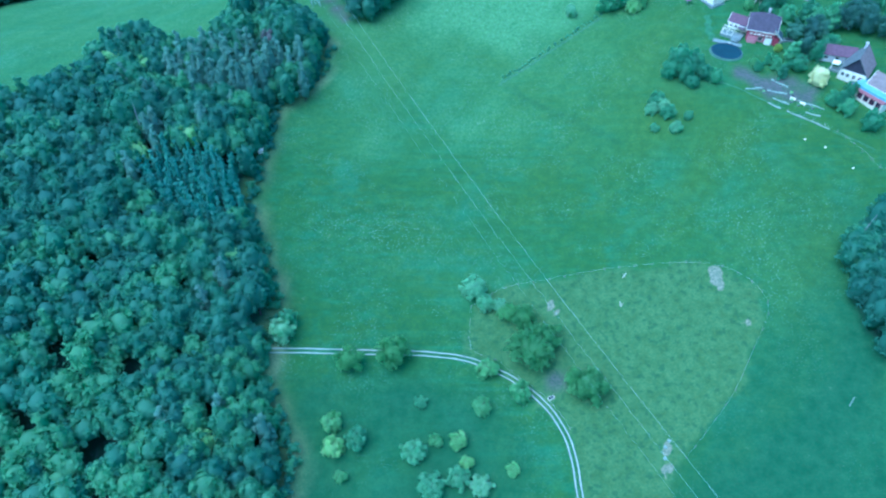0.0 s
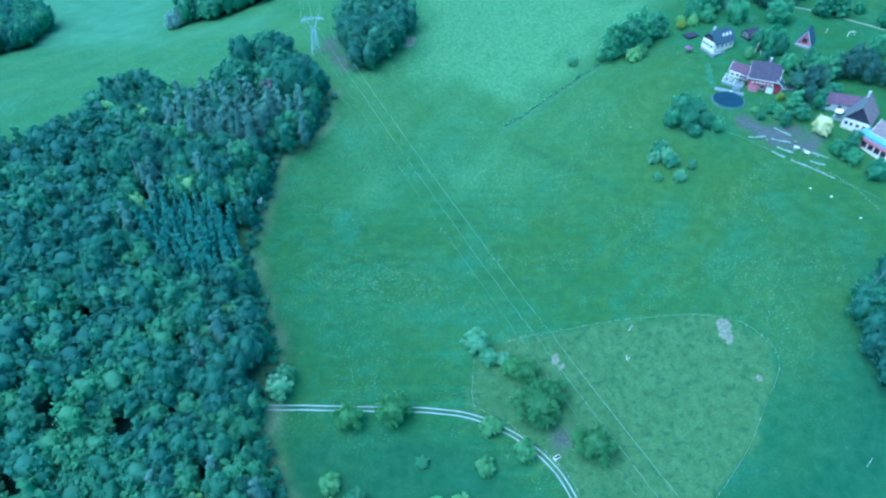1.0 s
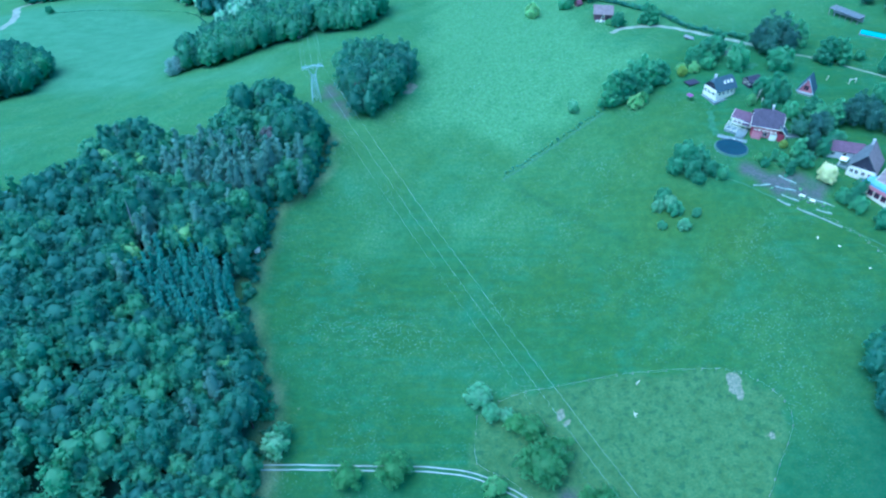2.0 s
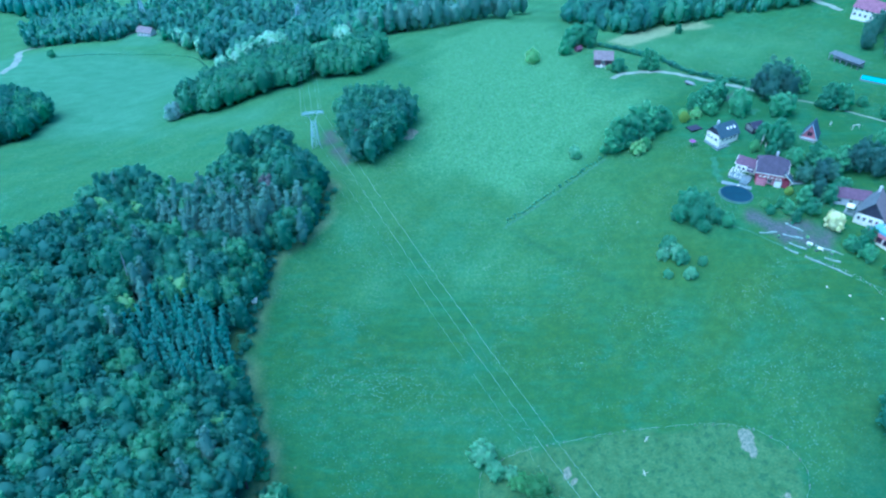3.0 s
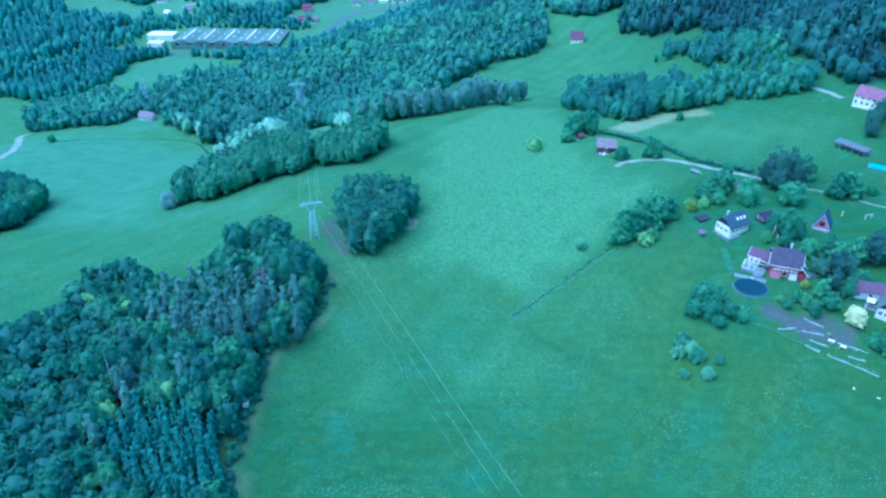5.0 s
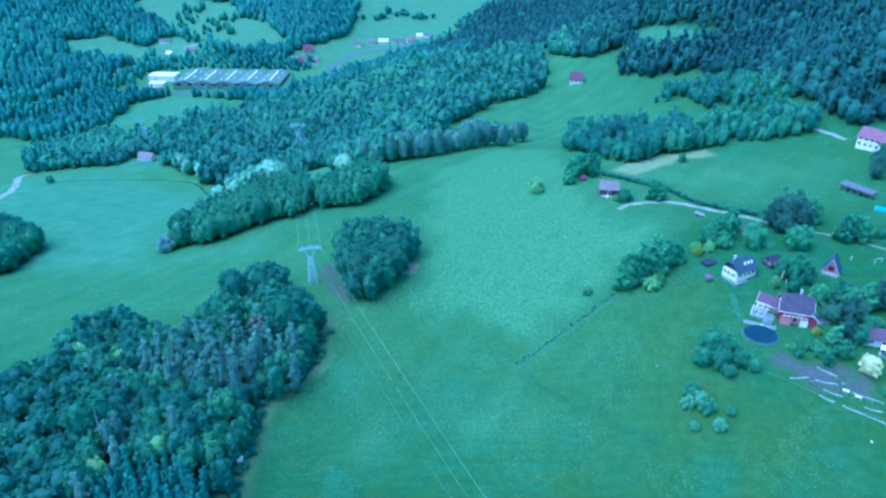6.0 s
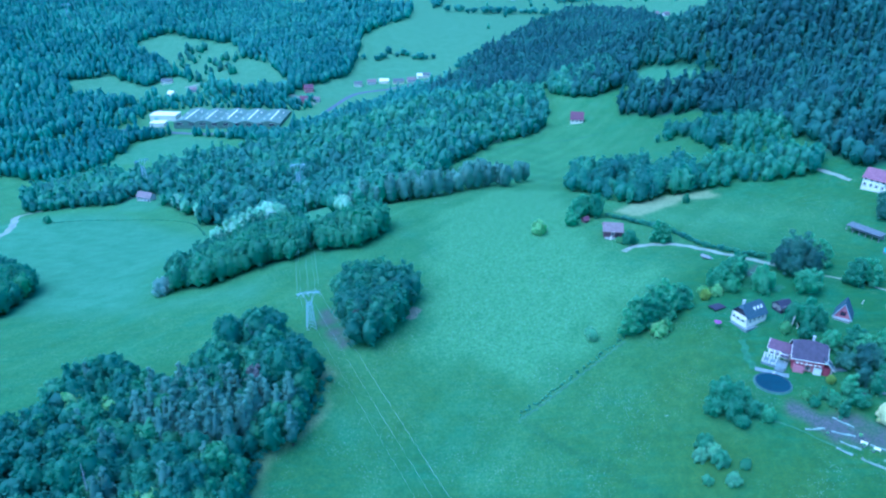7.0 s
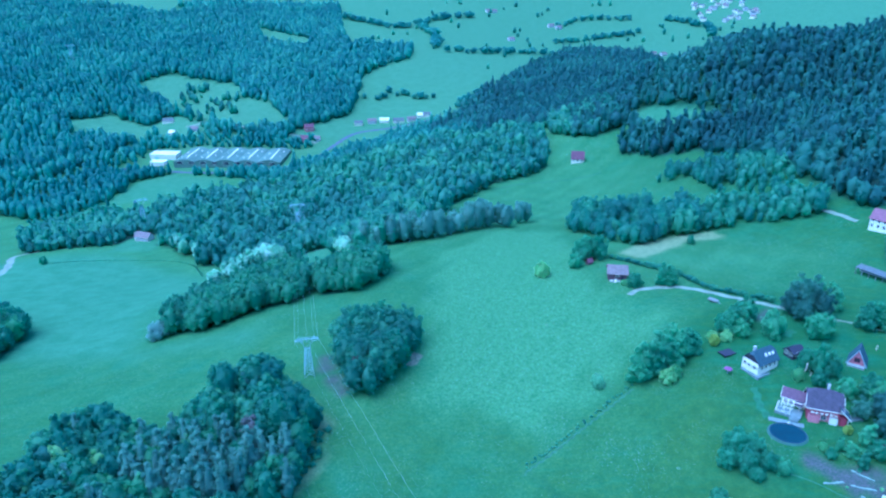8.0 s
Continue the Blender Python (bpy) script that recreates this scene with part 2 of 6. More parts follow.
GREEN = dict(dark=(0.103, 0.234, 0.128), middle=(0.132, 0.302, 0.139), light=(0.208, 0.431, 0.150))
# Lighter and bluer than GREEN: haze painted into the ridge's leaf colour.
RIDGE_HAZED = dict(dark=(0.131, 0.277, 0.161), middle=(0.165, 0.357, 0.184), light=(0.234, 0.474, 0.201))
# The extra blue paints distance haze onto the hill's spruces.
HILL_HAZED = dict(dark=(0.077, 0.160, 0.114), middle=(0.094, 0.203, 0.132), light=(0.138, 0.295, 0.161))
SPRUCE = dict(dark=(0.165, 0.365, 0.225), middle=(0.190, 0.415, 0.250), light=(0.240, 0.500, 0.290))
PINE = dict(dark=(0.195, 0.340, 0.208), middle=(0.232, 0.392, 0.234), light=(0.290, 0.470, 0.280))
# Pale blue-green that puts valley haze into the farthest leaves.
FAR_HAZED = dict(dark=(0.117, 0.264, 0.173), middle=(0.152, 0.339, 0.201), light=(0.234, 0.480, 0.253))
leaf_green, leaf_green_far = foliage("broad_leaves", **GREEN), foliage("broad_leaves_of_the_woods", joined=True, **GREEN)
leaf_spruce, leaf_spruce_hazed = foliage("spruce_needles", **SPRUCE), foliage("haze_blued_spruce_needles", joined=True, **HILL_HAZED)
leaf_open, leaf_silver = foliage("open_grown_leaves", (0.152, 0.320, 0.086), (0.193, 0.400, 0.103), (0.261, 0.505, 0.137)), foliage("pale_willow_leaves", (0.385, 0.616, 0.321), (0.510, 0.739, 0.413), (0.661, 0.862, 0.528))
leaf_ridge_hazed = foliage("haze_lightened_ridge_leaves", joined=True, **RIDGE_HAZED)
leaf_far_hazed = foliage("hazed_leaves_of_the_far_slopes", joined=True, **FAR_HAZED)
leaf_garden = foliage("garden_leaves", (0.151, 0.333, 0.139), (0.198, 0.424, 0.166), (0.285, 0.552, 0.199))
leaf_clump = foliage("leaves_of_the_clumps", (0.110, 0.241, 0.128), (0.143, 0.308, 0.144), (0.208, 0.425, 0.166), True)
leaf_blue = foliage("blue_grey_leaves", (0.205, 0.345, 0.225), (0.260, 0.415, 0.272), (0.330, 0.485, 0.330))
leaf_plum = foliage("plum_dark_leaves", (0.103, 0.203, 0.121), (0.135, 0.264, 0.144), (0.193, 0.357, 0.178))
leaf_pine = foliage("pine_needles", **PINE)
leaf_pale = foliage("pale_leaves", (0.234, 0.467, 0.150), (0.331, 0.579, 0.173), (0.469, 0.714, 0.230))
leaf_willow = foliage("silvery_leaves", (0.200, 0.418, 0.166), (0.275, 0.518, 0.207), (0.385, 0.628, 0.281))
leaf_cream = foliage("cream_blossom", (0.68, 0.72, 0.27), (0.81, 0.84, 0.36), (0.89, 0.91, 0.47))
leaf_yellow = foliage("yellow_leaves", (0.34, 0.48, 0.07), (0.46, 0.62, 0.10), (0.56, 0.70, 0.17))
bark = plain("bark", (0.10, 0.085, 0.07), 0.9, 0.5, 3.0)
dead_wood = plain("dead_wood", (0.42, 0.46, 0.36), 0.85, 0.3, 3.0)


def ground_material():
    mat, nodes, links, shader = material("grassland", 0.95, 0.0, 0.03)
    where = nodes.new("ShaderNodeTexCoord").outputs["Object"]

    def mask(name):
        a = nodes.new("ShaderNodeAttribute")
        a.attribute_name = name
        return a.outputs["Fac"]

    broad = noise_node(nodes, links, 0.018, 5, where, 0.6)
    tuft = noise_node(nodes, links, 0.30, 6, where, 0.7)
    fine = noise_node(nodes, links, 1.6, 5, where, 0.75)
    grass = ramp(nodes, links, broad, [(0.32, (0.080, 0.142, 0.020)), (0.50, (0.075, 0.154, 0.031)), (0.68, (0.073, 0.172, 0.054))])
    grass = mix(nodes, links, ramp(nodes, links, tuft, [(0.42, (0.75, 0.75, 0.75)), (0.62, (0, 0, 0))]), grass, (0.044, 0.112, 0.028))
    stretched = nodes.new("ShaderNodeMapping")
    stretched.inputs["Scale"].default_value, stretched.inputs["Rotation"].default_value = (0.03, 0.45, 1.0), (0, 0, radians(-8))
    links.new(where, stretched.inputs["Vector"])
    stripes = noise_node(nodes, links, 1.0, 4, stretched.outputs["Vector"])
    grass = mix(nodes, links, ramp(nodes, links, stripes, [(0.46, (0, 0, 0)), (0.72, (0.38, 0.38, 0.38))]), grass, (0.092, 0.235, 0.09))
    pale_patch = noise_node(nodes, links, 0.045, 6, where, 0.65)
    grass = mix(nodes, links, ramp(nodes, links, pale_patch, [(0.52, (0, 0, 0)), (0.74, (0.62, 0.62, 0.62))]), grass, (0.086, 0.225, 0.105))
    lush = noise_node(nodes, links, 0.11, 5, where, 0.6)
    grass = mix(nodes, links, ramp(nodes, links, lush, [(0.40, (0.5, 0.5, 0.5)), (0.54, (0, 0, 0))]), grass, (0.058, 0.128, 0.020))
    grass = mix(nodes, links, mask("olive"), grass, ramp(nodes, links, tuft, [(0.36, (0.066, 0.122, 0.015)), (0.64, (0.096, 0.166, 0.022))]))
    # meadow with white flower heads; the same colour paints land brighter northwards
    flowers_and_lift = ramp(nodes, links, noise_node(nodes, links, 0.75, 5, where, 0.7), [(0.38, (0.108, 0.225, 0.056)), (0.62, (0.162, 0.305, 0.096))])
    grass = mix(nodes, links, mask("flowers_and_lift"), grass, flowers_and_lift)
    heads = nodes.new("ShaderNodeTexVoronoi")
    heads.inputs["Scale"].default_value = 1.5
    links.new(where, heads.inputs["Vector"])
    spot = ramp(nodes, links, heads.outputs["Distance"], [(0.08, (1, 1, 1)), (0.26, (0, 0, 0))])
    thin = ramp(nodes, links, noise_node(nodes, links, 0.06, 5, where, 0.65), [(0.46, (0, 0, 0)), (0.66, (1, 1, 1))])
    amount = maths(nodes, links, "MULTIPLY", spot, maths(nodes, links, "MAXIMUM", maths(nodes, links, "MULTIPLY", thin, 0.9), mask("heads")))
    grass = mix(nodes, links, maths(nodes, links, "MULTIPLY", amount, 0.75), grass, (0.46, 0.60, 0.46))
    rough_grass_and_shade = ramp(nodes, links, tuft, [(0.36, (0.034, 0.088, 0.030)), (0.64, (0.056, 0.126, 0.044))])
    grass = mix(nodes, links, mask("rough_grass_and_shade"), grass, rough_grass_and_shade)
    # grazed pasture, mown field and pale far land, dry grass, bare earth, wood floor
    grazed = ramp(nodes, links, tuft, [(0.34, (0.075, 0.136, 0.032)), (0.60, (0.110, 0.190, 0.053))])
    grazed = mix(nodes, links, ramp(nodes, links, noise_node(nodes, links, 0.62, 3, where, 0.5), [(0.55, (0, 0, 0)), (0.64, (0.55, 0.55, 0.55))]), grazed, (0.036, 0.095, 0.034))
    grass = mix(nodes, links, mask("pasture"), grass, grazed)
    mown_and_far = ramp(nodes, links, mix(nodes, links, 0.65, stripes, lush), [(0.38, (0.112, 0.232, 0.082)), (0.62, (0.148, 0.285, 0.112))])
    grass = mix(nodes, links, mask("mown_and_far"), grass, mown_and_far)
    straw = ramp(nodes, links, tuft, [(0.3, (0.28, 0.34, 0.125)), (0.7, (0.42, 0.45, 0.19))])
    grass = mix(nodes, links, mask("dry"), grass, straw)
    earth = ramp(nodes, links, fine, [(0.3, (0.17, 0.195, 0.10)), (0.7, (0.29, 0.30, 0.17))])
    worn = maths(nodes, links, "ADD", mask("bare"), maths(nodes, links, "MULTIPLY", tuft, 1.3))
    grass = mix(nodes, links, ramp(nodes, links, worn, [(0.90, (0, 0, 0)), (1.50, (1, 1, 1))]), grass, earth)
    dug = ramp(nodes, links, fine, [(0.3, (0.075, 0.078, 0.062)), (0.7, (0.150, 0.142, 0.120))])
    grass = mix(nodes, links, mask("soil"), grass, dug)
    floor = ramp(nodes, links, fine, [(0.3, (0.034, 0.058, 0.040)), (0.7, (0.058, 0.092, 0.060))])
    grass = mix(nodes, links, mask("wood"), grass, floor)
    grass = mix(nodes, links, ramp(nodes, links, fine, [(0.40, (0.45, 0.45, 0.45)), (0.60, (0, 0, 0))]), grass, (0.030, 0.105, 0.035))
    links.new(grass, shader.inputs["Base Color"])
    bump(nodes, links, shader, maths(nodes, links, "ADD", tuft, fine), 0.5, 0.25)
    return mat


# ---- the ground: one sheet to the horizon ----
def steps(*spans):
    out = []
    for a, b, d in spans:
        out += list(np.arange(a, b, d))
    return np.array(out + [spans[-1][1]])


gx = steps((-4200, -1200, 300), (-1200, -480, 40), (-480, -150, 6), (-150, 175, 1.6), (175, 540, 6), (540, 1200, 40), (1200, 4200, 300))
gy = steps((-1800, -200, 200), (-200, 40, 12), (40, 320, 1.6), (320, 500, 3), (500, 1060, 7), (1060, 1900, 16), (1900, 2600, 60), (2600, 4900, 230))
GX, GY = np.meshgrid(gx, gy)
verts = np.stack([GX, GY, ground(GX, GY)], -1).reshape(-1, 3)
nx, ny = len(gx), len(gy)
first = (np.arange(ny - 1)[:, None] * nx + np.arange(nx - 1)[None]).ravel()
quads = np.stack([first, first + 1, first + nx + 1, first + nx], -1)


def mesh_of(name, v, f):
    """A mesh from arrays: points, and faces that all have the same number of corners."""
    me = bpy.data.meshes.new(name)
    n, k = f.shape
    me.vertices.add(len(v))
    me.vertices.foreach_set("co", np.ascontiguousarray(v, np.float32).ravel())
    me.loops.add(n * k)
    me.loops.foreach_set("vertex_index", np.ascontiguousarray(f, np.int32).ravel())
    me.polygons.add(n)
    me.polygons.foreach_set("loop_start", np.arange(0, n * k, k, dtype=np.int32))
    me.polygons.foreach_set("use_smooth", np.ones(n, bool))
    me.update(calc_edges=True)
    return me


land = mesh_of("ground", verts, quads)
px, py = verts[:, 0], verts[:, 1]
wx, wy = px + 1.6 * wobble(px, py, 7), py + 1.6 * wobble(py, px, 8, 3.0)


def any_of(polys):
    m = np.zeros(len(px), bool)
    for p in polys:
        m |= inside(p, wx, wy)
    return m.astype(np.float32)


def put_mask(name, values):
    a = land.attributes.new(name, "FLOAT", "POINT")
    a.data.foreach_set("value", np.clip(values, 0, 1).astype(np.float32))


far_open = any_of(FAR_MEADOWS + EAST_MEADOWS + [KNOLL, CLEARING, HAMLET, PADDOCK, FARMYARD])
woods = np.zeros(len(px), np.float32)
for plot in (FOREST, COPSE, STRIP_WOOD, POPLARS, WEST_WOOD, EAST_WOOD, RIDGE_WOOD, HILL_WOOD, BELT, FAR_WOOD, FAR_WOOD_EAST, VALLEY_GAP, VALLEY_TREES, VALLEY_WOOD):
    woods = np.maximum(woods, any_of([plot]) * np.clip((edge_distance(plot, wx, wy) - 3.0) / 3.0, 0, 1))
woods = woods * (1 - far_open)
# North of y 600 the dark floor is thinned, paling far gaps like haze.
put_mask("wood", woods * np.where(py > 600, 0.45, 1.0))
put_mask("pasture", any_of([PASTURE]))
def blot(x, y, rx, ry):
    return np.exp(-((wx - x) / rx) ** 2 - ((wy - y) / ry) ** 2)


meadow_in = any_of([FLOWER_MEADOW]) * np.clip(edge_distance(FLOWER_MEADOW, wx, wy) / 20.0, 0, 1)
# Flower patches, plus northward ramps that paint in the brightening of distant land.
bloom_and_lift = meadow_in + 0.15 * blot(-15, 152, 36, 14) + 0.5 * blot(14, 205, 14, 9) + 0.2 * blot(94, 142, 9, 24) + 0.35 * blot(15, 140, 10, 7) + 0.3 * np.clip((py - 330) / 150, 0, 1) * (1 - woods)
bloom_and_lift = bloom_and_lift + 0.6 * blot(145, 335, 45, 32) + 0.35 * blot(-25, 195, 10, 10) + 0.58 * np.clip((py - 175) / 75, 0, 1) * np.clip((100 - px) / 60 + np.clip((py - 280) / 60, 0, 1), 0, 1) * (1 - woods)
put_mask("flowers_and_lift", bloom_and_lift * (0.8 + 0.3 * wobble(px, py, 9, 1.0)))
ORCHARD = [(-44, 113), (-20, 115.5), (5, 115.5), (14, 111), (24, 102), (29, 92), (30, 60), (20, 20), (-60, 20), (-44, 70)]
drain = np.clip(1.6 - edge_distance([(21.8, 224.5), (31.2, 214.1), (44.5, 203.7), (54, 197.1), (60, 192)], wx, wy, False), 0, 1)
# Rough grass, plus painted-in shade round the oaks and lens falloff southward.
rough = 0.45 * drain + 0.8 * blot(27, 119, 9, 8) + 0.6 * blot(35, 119, 5, 4) + 0.45 * blot(22, 130, 9, 8) + 0.8 * blot(40, 107, 7, 6) + 1.0 * blot(100, 90, 32, 34) + 0.9 * blot(74, 72, 24, 16) + any_of([ORCHARD]) * np.clip(edge_distance(ORCHARD, wx, wy) / 9.0, 0, 1) + 0.6 * blot(112, 118, 14, 40) + 0.5 * blot(92, 75, 26, 22)
put_mask("rough_grass_and_shade", rough * (0.75 + 0.3 * wobble(px, py, 14, 4.0)))
put_mask("olive", (0.85 * blot(80, 190, 45, 38) + 0.6 * blot(30, 235, 40, 22) + 0.7 * blot(105, 130, 14, 40) + 0.6 * blot(-30, 235, 25, 30) + 0.4 * blot(10, 175, 30, 14) + 0.6 * blot(75, 235, 25, 20) + 0.5 * blot(-62, 285, 25, 15) + 0.4 * blot(130, 340, 50, 30)) * (0.65 + 0.45 * wobble(px, py, 16, 5.0)))
put_mask("heads", 0.5 * meadow_in + 0.9 * blot(95, 140, 8, 26) + 1.0 * blot(-19, 218, 5, 8) + 0.9 * blot(-22, 163, 22, 7) + 0.8 * blot(16, 205, 12, 7) + 0.8 * blot(-32, 183, 8, 5) + 0.7 * blot(84, 158, 14, 5) + 0.5 * blot(60, 170, 12, 8) + 0.45 * blot(-12, 158, 40, 10) + 0.6 * blot(20, 140, 9, 6) + 0.6 * blot(100, 105, 5, 14))
# Far meadows and all open land north of y 820 turn paler too.
put_mask("mown_and_far", any_of([WEST_FIELD]) * np.clip(edge_distance(WEST_FIELD, wx, wy) / 20.0, 0, 1) + 0.8 * far_open + 0.9 * np.clip((py - 820) / 120, 0, 1) * (1 - woods))
# The first term pales open land north of y 760.
put_mask("dry", 0.08 * np.clip((py - 760) / 120, 0, 1) * (1 - woods) + 0.75 * any_of([STRAW]) * np.clip(edge_distance(STRAW, wx, wy) / 3.0, 0, 1) + (0.45 + 0.35 * wobble(px, py, 9, 6.0)) * np.clip(1 - edge_distance(FOREST, wx, wy) / 5.5, 0, 1) * (px > -72) * (py > 60))
bare = np.zeros(len(px))
for bx, by, br in ((79.9, 138.8, 2.0), (79.6, 135.6, 1.5), (84.7, 123.8, 1.4), (57.5, 90, 1.6), (57, 85, 1.6), (-14.5, 273, 2.2),
                   (-13, 277, 2.0), (30.8, 135.5, 1.4), (33, 131.5, 1.0)):
    bare += np.clip(1.3 - np.hypot(wx - bx, wy - by) / br, 0, 1)
put_mask("bare", bare)
# The entry at 31, 111 is a dark grey patch beside the oak.
beds_and_dark_patch = sum(np.clip(1.25 - np.hypot(wx - bx, wy - by) / br, 0, 1) for bx, by, br in ((104.5, 218.5, 3.4), (106, 215, 3.6), (109, 212, 3.6), (112, 210.5, 3.4), (114, 208, 3.2), (117, 205.5, 3.0), (120, 204, 3.0),
                                                                                   (122.5, 201.5, 2.8), (115.5, 212.5, 3.4), (120.5, 210.5, 3.8), (125, 206, 3.4), (111, 206, 2.6), (127, 222, 2.6), (31, 111, 3.2), (-46.5, 274, 3.6), (-44.5, 268, 4.2), (-40.5, 260, 4.2), (-37, 255, 3.2), (116, 286, 3.2), (120, 289, 3.2)))
put_mask("soil", 0.9 * beds_and_dark_patch)
ground_sheet = tagged(new("ground", land), "rolling green meadows, pastures and wood floor in a hill valley", "ground", kind="structure")
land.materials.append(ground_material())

# ---- trees ----


def ball(level):
    bm = bmesh.new()
    bmesh.ops.create_icosphere(bm, subdivisions=level, radius=1.0)
    bm.verts.ensure_lookup_table()
    v = np.array([p.co[:] for p in bm.verts])
    f = np.array([[p.index for p in q.verts] for q in bm.faces])
    bm.free()
    return v, f


BALL = {0: ball(1), 1: ball(2), 2: ball(3)}


def leaves(rng, at, out, size):
    """Loose leaf sprays: a three-cornered blade at each point, facing outwards and upwards."""
    n = len(at)
    normal = out + rng.normal(0, 0.58, (n, 3)) + (0, 0, 0.3)
    normal /= np.linalg.norm(normal, axis=1)[:, None]
    side = np.cross(normal, rng.normal(0, 1, (n, 3)))
    side /= np.linalg.norm(side, axis=1)[:, None]
    fore = np.cross(normal, side)
    s = size * rng.uniform(0.7, 1.6, (n, 1))
    corners = np.stack([at - s * side, at + s * fore * rng.uniform(0.8, 1.2, (n, 1)) - 0.3 * s * normal, at + s * side * rng.uniform(0.7, 1.6, (n, 1)) - s * fore * rng.uniform(0.2, 0.7, (n, 1))], 1)
    return corners.reshape(-1, 3), np.arange(n * 3).reshape(-1, 3)


def join(pieces):
    vs, fs, n = [], [], 0
    for v, f in pieces:
        vs.append(v), fs.append(f + n)
        n += len(v)
    return np.concatenate(vs), np.concatenate(fs)


def broad_crown(rng, height, radius, lobes=15, level=0, sprays=1000, spray=0.10, low=0.3, ragged=0.25, taper=0.0):
    """A crown from low * height to height: an uneven dome with boughs standing out of it under loose leaf sprays; ragged: how far they stand out; taper: how far it narrows to the top."""
    pieces, spots, outs = [], [], []
    mid, tall = height * (low + 1) / 2, height * (1 - low) / 2
    v0, f = BALL[level]
    core, core_faces = BALL[level + 1 if sprays > 500 else level]
    lump = 1 + 0.10 * np.sin(3.1 * core[:, :1] + 5 * rng.uniform() + 2.3 * core[:, 1:2]) + rng.uniform(-0.10, 0.10, (len(core), 1))
    narrow = 1 - taper * (core[:, 2:] + 1) / 2
    core = core * lump * (0.84 - 0.30 * ragged) * np.concatenate([narrow, narrow, np.ones_like(narrow)], 1) * (radius, radius, tall) + (0, 0, mid)
    if ragged < 0.75:
        pieces.append((core, core_faces))
    for k in range(lobes):
        z = min(-0.62 + 1.58 * (k + 0.5) / lobes + rng.uniform(-0.12, 0.12), 0.97)
        turn = 2.4 * k + rng.uniform(-0.5, 0.5)
        narrow = 1 - taper * (z + 1) / 2
        flat = math.sqrt(max(0.02, 1 - z * z)) * narrow
        size = rng.uniform(0.24 - 0.06 * ragged, 0.44 + 0.08 * ragged) * (13 / max(lobes, 6)) ** 0.4 * (0.4 + 0.6 * narrow)
        push = (1.0 - 0.75 * size) * rng.uniform(1 - 0.5 * ragged, 1 + 0.4 * ragged)
        centre = np.array([flat * math.cos(turn), flat * math.sin(turn), z]) * push * (radius, radius, tall) + (0, 0, mid)
        v = v0 * (0.74 - 0.2 * ragged) * (1 + rng.uniform(-0.14, 0.14, (len(v0), 1)))
        span = np.array([1, 1, 0.5 + 0.5 * min(tall / radius, 1.3)]) * size * radius
        if sprays < 150:
            pieces.append((centre + v * span, f))
        n = max(1, sprays // lobes)
        way = rng.normal(0, 1, (n, 3)) + (0.5 * math.cos(turn), 0.5 * math.sin(turn), 0.5)
        way /= np.linalg.norm(way, axis=1)[:, None]
        spots.append(centre + way * span * ((0.3 if sprays > 150 else 0.7) + (0.8 if sprays > 150 else 0.34) * rng.uniform(0, 1, (n, 1)) + 0.75 * ragged * rng.uniform(0, 1, (n, 1)) ** 1.6)), outs.append(way)
    pieces.append(leaves(rng, np.concatenate(spots), np.concatenate(outs), spray * radius))
    return join(pieces)


def trunk_mesh(rng, height, thick, limbs=5, reach=1.5, lean=0.0):
    """A tapered trunk with a few tapered limbs."""
    pieces = []

    def rod(a, b, r0, r1, sides=6):
        a, b = np.array(a, float), np.array(b, float)
        axis = (b - a) / np.linalg.norm(b - a)
        u = np.cross(axis, (0.3, 0.8, 0.52))
        u /= np.linalg.norm(u)
        w = np.cross(axis, u)
        t = np.arange(sides) * 2 * math.pi / sides
        circle = np.cos(t)[:, None] * u + np.sin(t)[:, None] * w
        v = np.concatenate([a + circle * r0, b + circle * r1])
        i = np.arange(sides)
        j = (i + 1) % sides
        pieces.append((v, np.concatenate([np.stack([i, j, j + sides], -1), np.stack([i, j + sides, i + sides], -1)])))

    middle = (lean * 0.5, 0.1, height * 0.5)
    rod((0, 0, -0.6), middle, thick * 1.25, thick * 0.8)
    rod(middle, (lean, 0, height), thick * 0.8, thick * 0.2)
    for k in range(limbs):
        z = height * (0.38 + 0.5 * k / max(1, limbs))
        turn = k * 2.4 + rng.uniform(0, 1)
        rod((lean * z / height, 0, z), (reach * math.cos(turn), reach * math.sin(turn), z + reach * 0.8), thick * 0.45, thick * 0.12, 5)
    return join(pieces)


def part(name, mesh, mat, parent, label=""):
    """One mesh object under a thing or a part; mesh: a bmesh, a mesh, or arrays of points and faces."""
    if isinstance(mesh, tuple):
        mesh = mesh_of(name, *mesh)
    elif isinstance(mesh, bmesh.types.BMesh):
        bm, mesh = mesh, bpy.data.meshes.new(name)
        bmesh.ops.recalc_face_normals(bm, faces=bm.faces)
        bm.to_mesh(mesh)
        bm.free()
    if not mesh.materials:
        mesh.materials.append(mat)
    ob = new(name, mesh)
    ob.parent = parent
    return tagged(ob, label)


def tree_kind(name, label, crown, trunk, mat, group=""):
    """A tree at the origin, of trunk and crown, to be copied."""
    ob = tagged(new(name), label, "tree", group)
    part("trunk", trunk, bark, ob)
    part("crown", crown, mat, ob)
    return ob


def stand(ob, x, y, scale=1.0, turn=0.0, sink=0.1, stretch=1.0, squeeze=1.0):
    return copy_thing(ob, Matrix.LocRotScale((x, y, float(ground(x, y)) - sink), Euler((0, 0, turn)), (scale * squeeze, scale, scale * stretch)))


